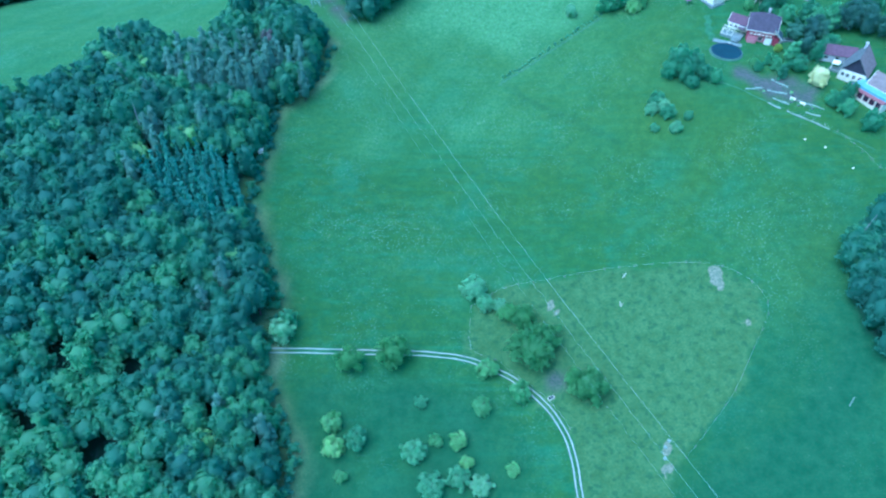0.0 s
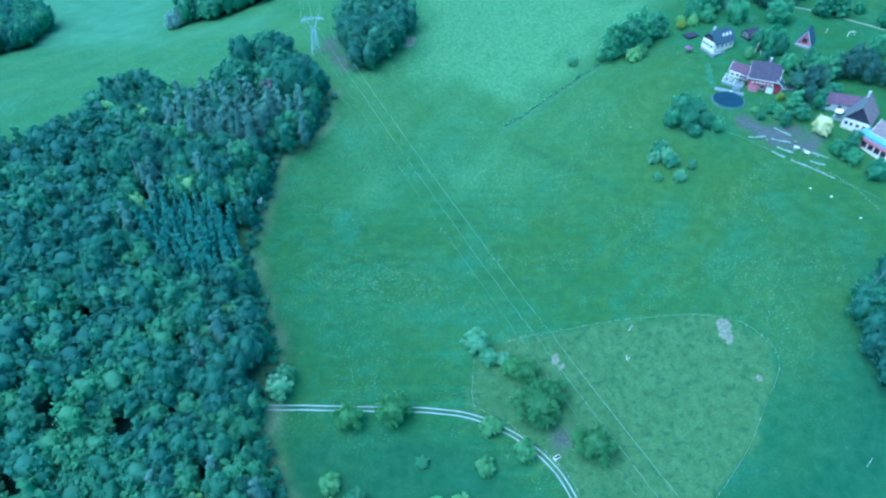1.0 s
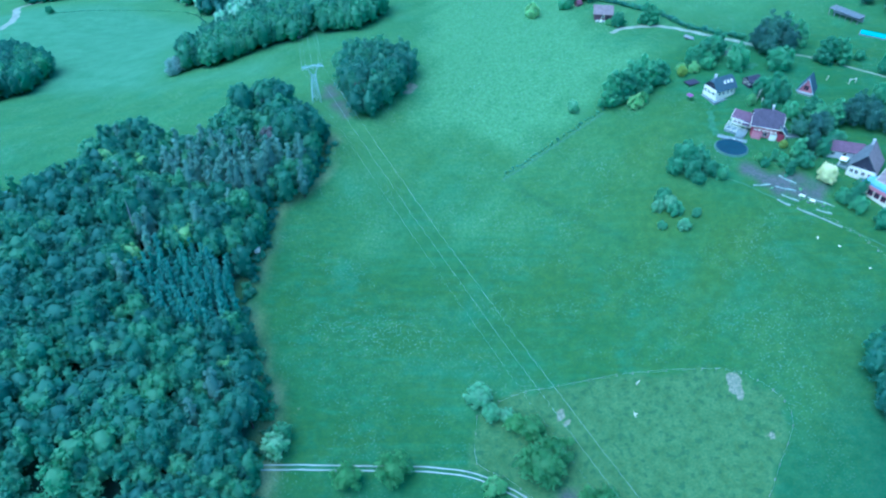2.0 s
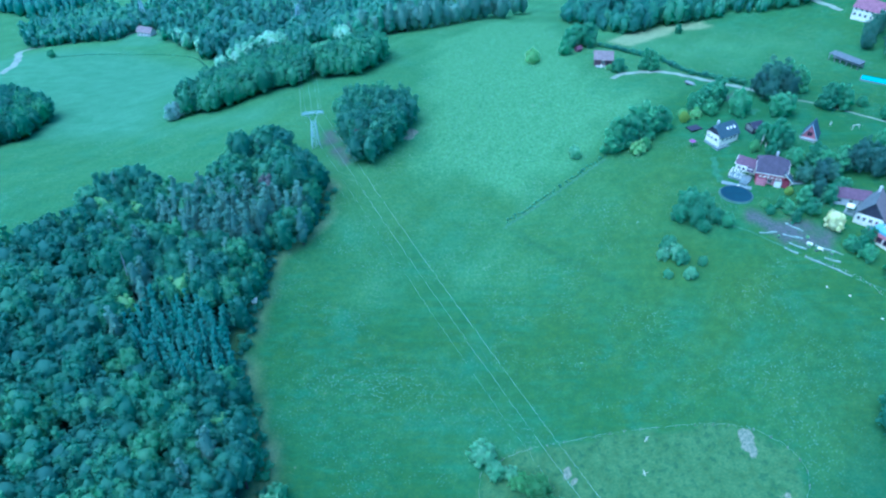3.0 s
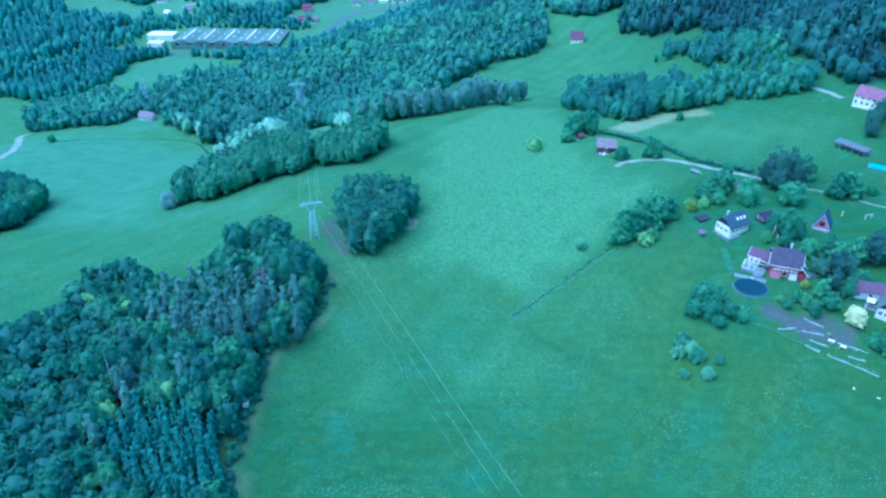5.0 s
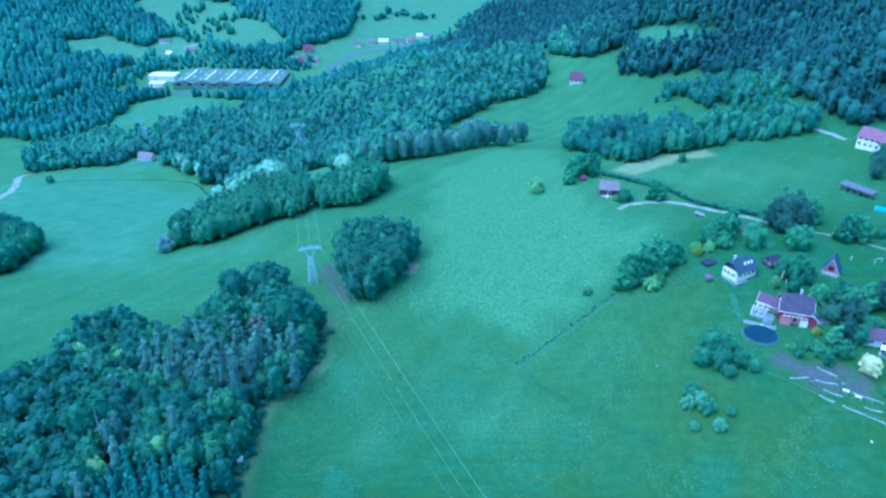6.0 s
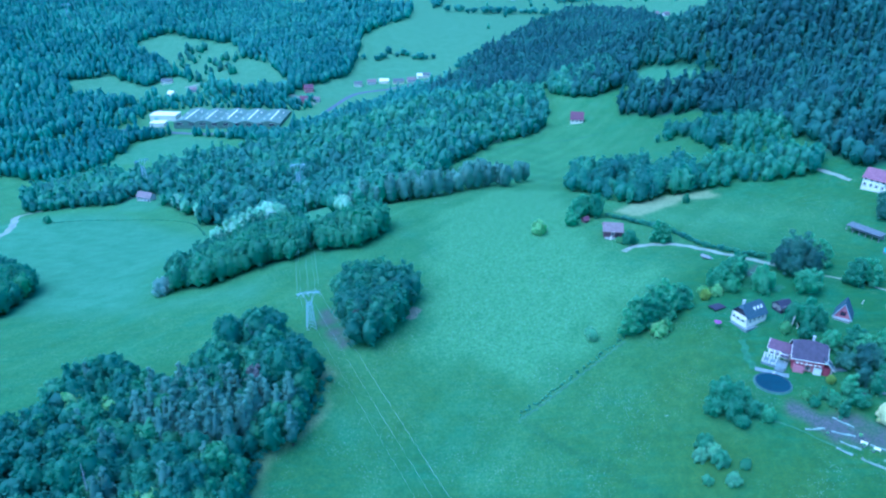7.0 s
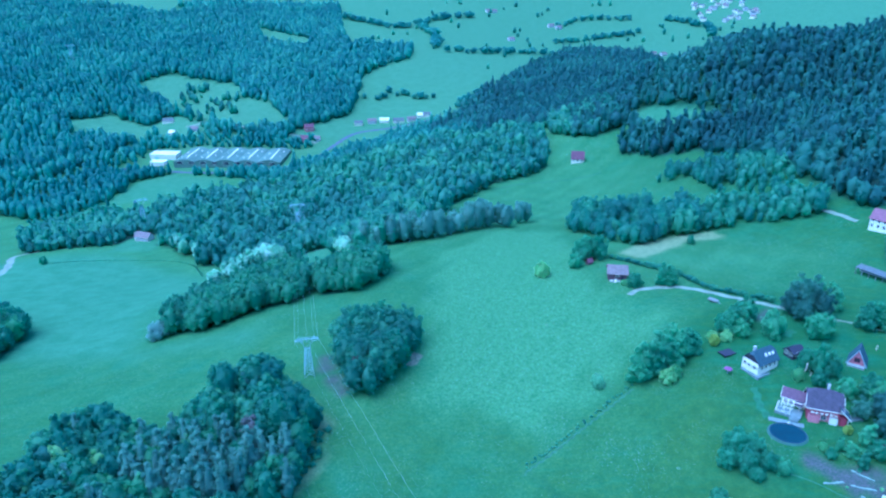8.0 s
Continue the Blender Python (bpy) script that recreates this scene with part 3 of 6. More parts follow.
def scatter(poly, spacing, rng, inset=0.0, holes=()):
    """Jittered hexagonal planting of a plot."""
    xs, ys = [p[0] for p in poly], [p[1] for p in poly]
    rows = np.arange(min(ys), max(ys), spacing * 0.87)
    out = []
    for k, y in enumerate(rows):
        x = np.arange(min(xs) + (k % 2) * spacing / 2, max(xs), spacing)
        out.append(np.stack([x, np.full_like(x, y)], -1))
    p = np.concatenate(out) + rng.uniform(-0.32, 0.32, (sum(map(len, out)), 2)) * spacing
    keep = inside(poly, p[:, 0], p[:, 1])
    if inset:
        keep &= edge_distance(poly, p[:, 0], p[:, 1]) > inset
    for hole in holes:
        keep &= ~inside(hole, p[:, 0], p[:, 1])
    return p[keep]


def planted(name, label, places, shapes, mat, rng, low=0.8, high=1.2, kind="stuff", patchy=0.0):
    """Many trees of a wood in one mesh; places: x, y rows; shapes: crowns to choose from; patchy: how far their size changes from group to group."""
    vs, fs, tints, n = [], [], [], 0
    choice, turn = rng.integers(0, len(shapes), len(places)), rng.uniform(0, 6.28, len(places))
    size = rng.uniform(low, high, len(places)) * (1 + 0.7 * patchy * (wobble(places[:, 0], places[:, 1], 19, 9.0) + wobble(places[:, 0], places[:, 1], 55, 4.0)))
    slim = rng.uniform(0.86, 1.08, len(places))
    shade = np.clip(0.5 + 0.3 * wobble(places[:, 0], places[:, 1], 26, 2.0) + 0.4 * wobble(places[:, 0], places[:, 1], 85, 7.0) + rng.normal(0, 0.27, len(places)), 0, 1)
    z = ground(places[:, 0], places[:, 1])
    for k, (v, f) in enumerate(shapes):
        for i in np.nonzero(choice == k)[0]:
            c, s = math.cos(turn[i]) * size[i] / slim[i] ** 0.5, math.sin(turn[i]) * size[i] / slim[i] ** 0.5
            w = np.stack([c * v[:, 0] - s * v[:, 1] + places[i, 0], s * v[:, 0] + c * v[:, 1] + places[i, 1], v[:, 2] * size[i] * slim[i] + z[i] - 0.2], -1)
            vs.append(w), fs.append(f + n), tints.append(np.full(len(v), shade[i]))
            n += len(v)
    me = mesh_of(name, np.concatenate(vs), np.concatenate(fs))
    a = me.attributes.new("tint", "FLOAT", "POINT")
    a.data.foreach_set("value", np.concatenate(tints).astype(np.float32))
    me.materials.append(mat)
    return tagged(new(name, me), label, "woodland", kind=kind)


rng = np.random.default_rng(7)
oaks = [tree_kind("broadleaf_tree", "tall leafy green broadleaf tree standing in a dense wood", broad_crown(rng, h, r, 16, 0, 1250, 0.085, 0.22, 0.22), trunk_mesh(rng, h * 0.8, 0.2), leaf_green, "trees of the wood")
        for h, r in ((13.6, 3.6), (14.4, 4.1), (12.8, 3.2), (14.0, 4.4), (12.4, 3.4))]
pales = [tree_kind("broadleaf_tree", "bright yellow-green broadleaf tree among darker trees", broad_crown(rng, h, r, 16, 0, 1250, 0.085, 0.22, 0.2), trunk_mesh(rng, h * 0.8, 0.2), leaf_pale, "trees of the wood") for h, r in ((13.4, 3.6),)]
edge_oaks = [tree_kind("broadleaf_tree", "leafy broadleaf tree with low branches at a wood edge", broad_crown(rng, h, r, 18, 0, 1250, 0.085, -0.12, 0.28), trunk_mesh(rng, h * 0.8, 0.2), leaf_green, "trees of the wood") for h, r in ((12.5, 3.4), (10.5, 3.0))]
firs = [tree_kind("spruce_tree", "blue-green pointed spruce tree in a close stand", broad_crown(rng, h, r, 11, 0, 640, 0.13, -0.02, 0.3, 0.92), trunk_mesh(rng, h * 0.6, 0.15, 0), leaf_spruce, "spruces of the wood")
        for h, r in ((12.5, 2.1), (13.6, 2.3), (11.2, 1.9))]
pines = [tree_kind("pine_tree", "grey-green pine tree with a narrow ragged crown", broad_crown(rng, h, r, 14, 0, 1000, 0.11, -0.05, 0.26, 0.62), trunk_mesh(rng, h * 0.85, 0.17), leaf_pine, "pines of the wood")
         for h, r in ((17.5, 3.0), (16.0, 2.8), (18.5, 3.2))]
models = oaks + pales + firs + pines + edge_oaks

places = scatter(FOREST, 4.7, rng, 1.6)
gone = np.zeros(len(places), bool)
for hx, hy, hr in GAPS:
    gone |= np.hypot(places[:, 0] - hx, places[:, 1] - hy) < hr
places = places[~gone]
in_spruce, in_pine = inside(SPRUCE_STAND, *places.T), inside(PINE_STAND, *places.T)
for x, y in scatter(SPRUCE_STAND, 2.6, rng, 0.5):
    stand(firs[rng.integers(3)], x, y, rng.uniform(0.8, 1.1), rng.uniform(0, 6))
for x, y in scatter(PINE_STAND, 3.7, rng, 0.8):
    stand(edge_oaks[rng.integers(2)] if edge_distance(FOREST, np.array([x]), np.array([y]))[0] < 3.5 else (pines + pines + oaks[:1])[rng.integers(7)], x, y, rng.uniform(0.85, 1.1), rng.uniform(0, 6))
rest = places[~in_spruce & ~in_pine]
rest = rest[np.argsort(-rest[:, 0] - 0.35 * rest[:, 1])]
for x, y in rest[:295]:
    pick = rng.uniform()
    ob = pales[0] if pick < 0.03 else pines[rng.integers(3)] if pick < 0.11 else oaks[rng.integers(5)]
    if edge_distance(FOREST, np.array([x]), np.array([y]))[0] < 4.5:
        ob = edge_oaks[rng.integers(2)]
    stand(ob, x, y, rng.uniform(0.78, 1.12) * (1.22 if y > 226 and ob in oaks + edge_oaks else 1.0), rng.uniform(0, 6), 0.1, rng.uniform(0.88, 1.12))
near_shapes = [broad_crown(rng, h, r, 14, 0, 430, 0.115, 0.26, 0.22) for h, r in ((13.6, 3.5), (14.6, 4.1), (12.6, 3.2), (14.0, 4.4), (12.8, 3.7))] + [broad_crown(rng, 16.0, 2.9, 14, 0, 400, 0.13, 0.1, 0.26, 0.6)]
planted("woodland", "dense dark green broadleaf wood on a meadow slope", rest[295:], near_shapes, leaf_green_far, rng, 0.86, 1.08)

# woods of the middle distance
middle_shapes = [broad_crown(rng, h, r, 15, 0, 480, 0.105, -0.12, 0.26) for h, r in ((13.0, 3.5), (13.6, 3.8), (12.4, 3.2), (11.6, 3.2))]
for plot, label in ((COPSE, "rounded copse of leafy trees beside the pylon"), (STRIP_WOOD, "long strip of dark mixed trees between two meadows"), (POPLARS, "group of tall drooping leafy trees"),
                    (WEST_WOOD, "edge of a dark leafy wood"), (EAST_WOOD, "dark leafy wood at the edge of the meadow")):
    planted("tree_clump", label, scatter(plot, 3.7, rng, 1.8), middle_shapes, leaf_green_far if plot in (WEST_WOOD, EAST_WOOD) else leaf_clump, rng, *((0.9, 1.25) if plot in (STRIP_WOOD, POPLARS) else (1.05, 1.25) if plot is COPSE else (0.9, 1.2)))
light_shapes = [broad_crown(rng, h, r, 4, 0, 60, 0.19, -0.15, 0.22) for h, r in ((12.0, 4.2), (13.5, 4.6), (11.0, 3.9), (14.5, 3.9))]
far_spires = [broad_crown(rng, h, r, 3, 0, 50, 0.22, -0.1, 0.22, 0.8) for h, r in ((16.0, 3.5), (17.5, 3.8))]


def far_crown(rng, height, radius, taper=0.25, sprays=14):
    """A whole tree of a far slope: one uneven dome down to the ground under loose sprays."""
    v, f = BALL[0]
    narrow = 1 - taper * (v[:, 2:] + 1)
    core = v * rng.uniform(0.78, 1.12, (len(v), 1)) * np.concatenate([narrow, narrow, np.ones_like(narrow)], 1)
    way = rng.normal(0, 1, (sprays, 3)) + (0, 0, 0.5)
    way /= np.linalg.norm(way, axis=1)[:, None]
    narrow = 1 - taper * (way[:, 2:] + 1)
    spots = way * np.concatenate([narrow, narrow, np.ones_like(narrow)], 1) * rng.uniform(0.8, 1.08, (sprays, 1))
    v, f = join([(core, f), leaves(rng, spots, way, 0.24)])
    return v * (radius, radius, 0.55 * height) + (0, 0, 0.45 * height), f


tiny_shapes = [far_crown(rng, h, r) for h, r in ((11.0, 4.8), (12.5, 5.4), (10.0, 4.4), (13.5, 4.8))]
tiny_spires = [far_crown(rng, h, r, 0.42) for h, r in ((15.0, 4.2), (16.5, 4.6))]
mixed = tiny_shapes * 3 + tiny_spires
RIDGE_FOOT = [(93, 680), (47, 704), (-24, 716), (-83, 722), (-119, 716), (-145, 690), (-158, 740), (-151, 775), (-112, 824), (-90, 858), (-53, 905), (-12, 955), (20, 965), (2, 925), (-10, 890), (-10, 760), (40, 712)]
planted("woodland", "broad wooded ridge of green broadleaf trees", scatter(RIDGE_WOOD, 6.2, rng, 0.5, [KNOLL, PADDOCK, FARMYARD]), light_shapes * 2 + far_spires, leaf_ridge_hazed, rng, 0.7, 1.25, patchy=0.22)
planted("woodland", "wooded back slope falling to a valley road", scatter(RIDGE_FOOT, 7.0, rng, 0.5), mixed, leaf_far_hazed, rng, 0.8, 1.3, patchy=0.22)
planted("woodland", "dark mixed wood on a steep hillside", scatter(HILL_WOOD, 6.6, rng, 0.5, [CLEARING]), light_shapes + far_spires * 2, leaf_spruce_hazed, rng, 0.75, 1.25, patchy=0.18)
planted("tree_belt", "belt of light green trees at the foot of a wooded hill", scatter(BELT, 6.0, rng, 0.5), light_shapes, leaf_ridge_hazed, rng, 0.8, 1.2)
planted("tree_belt", "hedge of leafy trees between two meadows", scatter(FIELD_ROW, 5.8, rng, 0.5), middle_shapes, leaf_ridge_hazed, rng, 0.6, 1.2, patchy=0.4)
planted("tree_belt", "scattered green shrubs on a slope", scatter(SHRUBS, 7.6, rng, 0.5), middle_shapes, leaf_ridge_hazed, rng, 0.4, 1.1, patchy=0.5)
for plot, spacing, holes, label in ((FAR_WOOD, 8.0, FAR_MEADOWS + [HAMLET], "distant blue-green wooded hillside across the valley"), (FAR_WOOD_EAST, 9.0, EAST_MEADOWS, "distant wooded slope with small meadows across the valley"),
                                    (VALLEY_GAP, 7.2, (), "wooded gully running down to the valley bottom"), (VALLEY_TREES, 9.0, (), "distant trees along a valley"),
                                    (VALLEY_WOOD, 7.0, (), "trees in the bottom of the valley below a meadow knoll"), (FACTORY_WOOD, 7.5, [HAMLET], "trees behind the factory in the valley")):
    planted("woodland", label, scatter(plot, spacing, rng, 1.0, holes), mixed if plot is not FAR_WOOD_EAST else tiny_shapes, leaf_spruce_hazed if plot in (VALLEY_GAP, VALLEY_TREES) else leaf_far_hazed, rng, *((0.6, 1.05) if plot in (VALLEY_WOOD, FACTORY_WOOD) else (0.8, 1.35)), patchy=0.3)

# ---- helpers for built things ----


def box(bm, x0, x1, y0, y1, z0, z1, m=None):
    c = [bm.verts.new(Vector(p) if m is None else m @ Vector(p)) for p in
         ((x0, y0, z0), (x1, y0, z0), (x1, y1, z0), (x0, y1, z0), (x0, y0, z1), (x1, y0, z1), (x1, y1, z1), (x0, y1, z1))]
    for f in ((3, 2, 1, 0), (4, 5, 6, 7), (0, 1, 5, 4), (1, 2, 6, 5), (2, 3, 7, 6), (3, 0, 4, 7)):
        bm.faces.new([c[i] for i in f])
    return bm


def boxed(*spans):
    bm = bmesh.new()
    for s in spans:
        box(bm, *s)
    return bm


def prism(bm, section, y0, y1, axis="x"):
    """A section of (across, height) corners drawn out along x or y."""
    def at(p, q):
        return (q, p[0], p[1]) if axis == "x" else (p[0], q, p[1])
    a = [bm.verts.new(at(p, y0)) for p in section]
    b = [bm.verts.new(at(p, y1)) for p in section]
    n = len(section)
    bm.faces.new(a), bm.faces.new(b[::-1])
    for i in range(n):
        bm.faces.new([a[i], b[i], b[(i + 1) % n], a[(i + 1) % n]])
    return bm


def slab(bm, corners, thick):
    """A flat plate: upper corners in order, and a thickness downwards."""
    top = [bm.verts.new(c) for c in corners]
    low = [bm.verts.new((c[0], c[1], c[2] - thick)) for c in corners]
    n = len(corners)
    bm.faces.new(top), bm.faces.new(low[::-1])
    for i in range(n):
        bm.faces.new([top[i], low[i], low[(i + 1) % n], top[(i + 1) % n]])
    return bm


def rod_between(bm, a, b, r, sides=5):
    a, b = Vector(a), Vector(b)
    axis = (b - a).normalized()
    u = axis.orthogonal().normalized()
    w = axis.cross(u)
    ra = [bm.verts.new(a + r * (math.cos(t) * u + math.sin(t) * w)) for t in [2 * math.pi * i / sides for i in range(sides)]]
    rb = [bm.verts.new(b + r * (math.cos(t) * u + math.sin(t) * w)) for t in [2 * math.pi * i / sides for i in range(sides)]]
    for i in range(sides):
        bm.faces.new([ra[i], ra[(i + 1) % sides], rb[(i + 1) % sides], rb[i]])
    bm.faces.new(ra[::-1]), bm.faces.new(rb)
    return bm


def thing(name, label, category, x, y, turn=0.0, group="", sink=0.0, kind=""):
    ob = tagged(new(name), label, category, group, kind)
    ob.matrix_basis = pose(x, y, float(ground(x, y)) - sink, 0, 0, turn)
    return ob


def smooth_line(points, step=2.0):
    """Points along a rounded line through the corners."""
    p = np.array(points, float)
    p = np.vstack([2 * p[0] - p[1], p, 2 * p[-1] - p[-2]])
    out = []
    for i in range(1, len(p) - 2):
        n = max(2, int(np.linalg.norm(p[i + 1] - p[i]) / step))
        for t in np.arange(n) / n:
            out.append(0.5 * (2 * p[i] + (p[i + 1] - p[i - 1]) * t + (2 * p[i - 1] - 5 * p[i] + 4 * p[i + 1] - p[i + 2]) * t * t
                              + (3 * p[i] - p[i - 1] - 3 * p[i + 1] + p[i + 2]) * t ** 3))
    return np.array(out + [p[-2]])


def ribbon(points, width, aside=0.0, lift=0.06, step=2.0, ragged=0.12):
    """A strip of wearing surface that lies on the land."""
    p = smooth_line(points, step)
    d = np.gradient(p, axis=0)
    n = np.stack([-d[:, 1], d[:, 0]], -1) / np.linalg.norm(d, axis=1)[:, None]
    k = np.arange(len(p))
    rows = []
    for e in (-1.0, -0.5, 0.0, 0.5, 1.0):
        q = p + n * (aside + e * width / 2 + (ragged * width * np.sin(k * 1.7 + 9 * e) if abs(e) == 1 else 0.0))[:, None] if abs(e) == 1 else p + n * (aside + e * width / 2)
        rows.append(np.c_[q, ground(q[:, 0], q[:, 1]) + (lift if abs(e) < 1 else 0.01)])
    v = np.concatenate(rows)
    m = len(p)
    f = [np.stack([k[:-1] + r * m, k[1:] + r * m, k[1:] + (r + 1) * m, k[:-1] + (r + 1) * m], -1) for r in range(4)]
    return v, np.concatenate(f)[:, ::-1]


white_wall = plain("white_plaster", (0.88, 0.84, 0.52), 0.85, 0.12, 0.8)
cream_wall = plain("cream_plaster", (0.64, 0.63, 0.50), 0.85, 0.15, 0.8)
red_wall = plain("red_painted_boards", (0.34, 0.07, 0.08), 0.7, 0.25, 1.5)
pink_wall = plain("faded_pink_boards", (0.56, 0.24, 0.21), 0.75, 0.25, 1.5)
dark_boards = plain("dark_boards", (0.05, 0.05, 0.055), 0.75, 0.35, 2.0)
brown_boards = plain("brown_boards", (0.16, 0.10, 0.09), 0.75, 0.35, 2.0)
slate = plain("blue_grey_slates", (0.072, 0.112, 0.100), 0.8, 0.25, 1.2)
brown_tiles = plain("plum_brown_roof_tiles", (0.092, 0.080, 0.082), 0.85, 0.3, 0.9)
wing_tiles = plain("faded_plum_red_tiles", (0.145, 0.090, 0.094), 0.85, 0.3, 0.9)
rose_tiles = plain("weathered_rose_roof_tiles", (0.24, 0.200, 0.145), 0.75, 0.3, 0.9)
red_tiles = plain("red_roof_tiles", (0.16, 0.075, 0.075), 0.7, 0.3, 0.9)
rose_red_tiles = plain("faded_red_roof_tiles", (0.26, 0.13, 0.125), 0.8, 0.3, 0.9)
grey_tiles = plain("grey_roof_tiles", (0.150, 0.172, 0.130), 0.85, 0.25, 0.9)
trim_white = plain("white_paint", (0.88, 0.86, 0.56), 0.6, 0.08, 2.0)
glass_dark = plain("dark_window_glass", (0.03, 0.04, 0.05), 0.12, 0.2, 1.0, 0.0, 0.6)
flagstone = plain("pale_flagstones", (0.22, 0.27, 0.20), 0.85, 0.25, 0.7)
turquoise = plain("turquoise_roof_felt", (0.24, 0.43, 0.40), 0.7, 0.2, 0.6)
tarpaulin = plain("turquoise_tarpaulin", (0.09, 0.38, 0.24), 0.5, 0.15, 0.5)
pool_water = plain("blue_pool_water", (0.022, 0.052, 0.052), 0.5, 0.15, 0.4, 0.0, 0.12)
steel = plain("galvanised_steel", (0.60, 0.74, 0.62), 0.5, 0.15, 2.0, 0.1)
wire_metal = plain("bright_cable", (0.50, 0.66, 0.54), 0.4, 0.1, 0.2, 0.2)
rutted = plain("pale_gravel_ruts", (0.36, 0.42, 0.30), 0.95, 0.25, 0.35)
gravel = plain("grey_gravel", (0.28, 0.33, 0.19), 0.95, 0.3, 0.3)
asphalt = plain("worn_asphalt", (0.12, 0.14, 0.14), 0.9, 0.2, 0.2)
stone = plain("grey_field_stone", (0.28, 0.36, 0.23), 0.9, 0.3, 1.0)
timber = plain("weathered_timber", (0.34, 0.37, 0.27), 0.85, 0.3, 1.5)
factory_roof = plain("grey_green_factory_roofing", (0.172, 0.245, 0.145), 0.95, 0.25, 0.08, 0.0, 0.08)
pink_cloth = plain("pink_cloth", (0.24, 0.09, 0.18), 0.8, 0.15, 1.0)
bank_grass = plain("bank_grass", (0.105, 0.190, 0.105), 0.9, 0.3, 0.6)
soil = plain("dug_soil", (0.13, 0.115, 0.12), 0.95, 0.35, 0.8)

# ---- tracks and roads ----
for side in (-0.66, 0.66):
    tagged(new("track", mesh_of("track", *ribbon(TRACK, 0.38, side))), "pale gravel wheel rut of a farm track", "track", kind="structure").data.materials.append(rutted)
HOUSE_LANE = [(73.5, 311.5), (77.5, 315), (86, 316), (96.5, 314.5), (105, 309), (114, 302), (127, 293), (133, 287)]
tagged(new("path", mesh_of("path", *ribbon(HOUSE_LANE, 2.5))), "pale gravel lane curving to a garden hut", "path", kind="structure").data.materials.append(gravel)
tagged(new("path", mesh_of("path", *ribbon([(133, 287), (147, 281), (158, 274), (176, 262)], 1.0))), "narrow gravel path behind gardens", "path", kind="structure").data.materials.append(gravel)
tagged(new("path", mesh_of("path", *ribbon([(-288, 458), (-290, 480), (-300, 505), (-312, 530), (-300, 545)], 5.0, 0.0, 0.2, 4.0))), "pale gravel farm road", "path", kind="structure").data.materials.append(gravel)
VALLEY_ROAD = [(-370, 820), (-330, 822), (-250, 806), (-176, 812), (-146, 840), (-128, 895), (-105, 945), (-60, 965), (-10, 985)]
tagged(new("road", mesh_of("road", *ribbon(VALLEY_ROAD, 5.5, 0.0, 0.4, 6.0, 0.02))), "grey asphalt road along the valley bottom", "road", kind="structure").data.materials.append(asphalt)
tagged(new("road", mesh_of("road", *ribbon([(-326, 965), (-290, 972), (-240, 944), (-181, 929), (-150, 905)], 5.0, 0.0, 0.4, 6.0, 0.02))), "narrow pale road past houses", "road", kind="structure").data.materials.append(gravel)

tagged(new("path", mesh_of("path", *ribbon([(186, 386), (189, 380.5), (192, 374), (195, 366)], 2.4, 0.0, 0.1, 2.0))), "pale gravel drive to a house beside a wood", "path", kind="structure").data.materials.append(gravel)
dry_strip = plain("dry_grass_strip", (0.092, 0.190, 0.074), 0.95, 0.3, 0.6)
worn_grass = plain("worn_grass", (0.074, 0.176, 0.056), 0.95, 0.3, 0.5)
DITCH = [(20, 222.4), (21.5, 224), (29, 229.2), (38.5, 236.6), (51.5, 246.6), (60, 253)]
tagged(new("verge", mesh_of("verge", *ribbon(DITCH, 0.6, -0.8, 0.05, 0.7, 0.6))), "pale dry grass strip beside a ditch", "verge", kind="structure").data.materials.append(dry_strip)
for line, wide in (([(98.6, 247), (98, 242.5), (97.4, 238.5), (98, 234)], 2.2), ([(120, 272.5), (124, 276)], 2.4)):
    tagged(new("path", mesh_of("path", *ribbon(line, wide, 0.0, 0.05, 1.0, 0.2))), "worn pale strip of lawn beside a house", "path", kind="structure").data.materials.append(worn_grass)
tagged(new("path", mesh_of("path", *ribbon([(36, 540), (52, 550), (66, 555), (91, 558), (117, 562)], 1.6, 0.0, 0.1, 3.0, 0.2))), "faint worn track across a meadow", "path", kind="structure").data.materials.append(worn_grass)

# ---- houses ----


def window(parent, x, y, z, w, h, out, mat=glass_dark, casing=trim_white):
    """A window on a wall that faces out ('-y', '+y', '-x', '+x'): a raised frame and a pane set in it."""
    along_x = out[1] == "y"
    s = -1 if out[0] == "-" else 1
    bm = bmesh.new()
    for a0, a1, z0, z1 in ((-w / 2 - 0.12, -w / 2, -0.12, h + 0.12), (w / 2, w / 2 + 0.12, -0.12, h + 0.12), (-w / 2, w / 2, -0.12, 0), (-w / 2, w / 2, h, h + 0.12), (-0.04, 0.04, 0, h)):
        if along_x:
            box(bm, x + a0, x + a1, min(y, y + s * 0.10), max(y, y + s * 0.10), z + z0, z + z1)
        else:
            box(bm, min(x, x + s * 0.10), max(x, x + s * 0.10), y + a0, y + a1, z + z0, z + z1)
    win = part("window", bm, casing, parent)
    if along_x:
        pane = boxed((x - w / 2, x + w / 2, min(y, y + s * 0.05), max(y, y + s * 0.05), z, z + h))
    else:
        pane = boxed((min(x, x + s * 0.05), max(x, x + s * 0.05), y - w / 2, y + w / 2, z, z + h))
    part("pane", pane, mat, win)


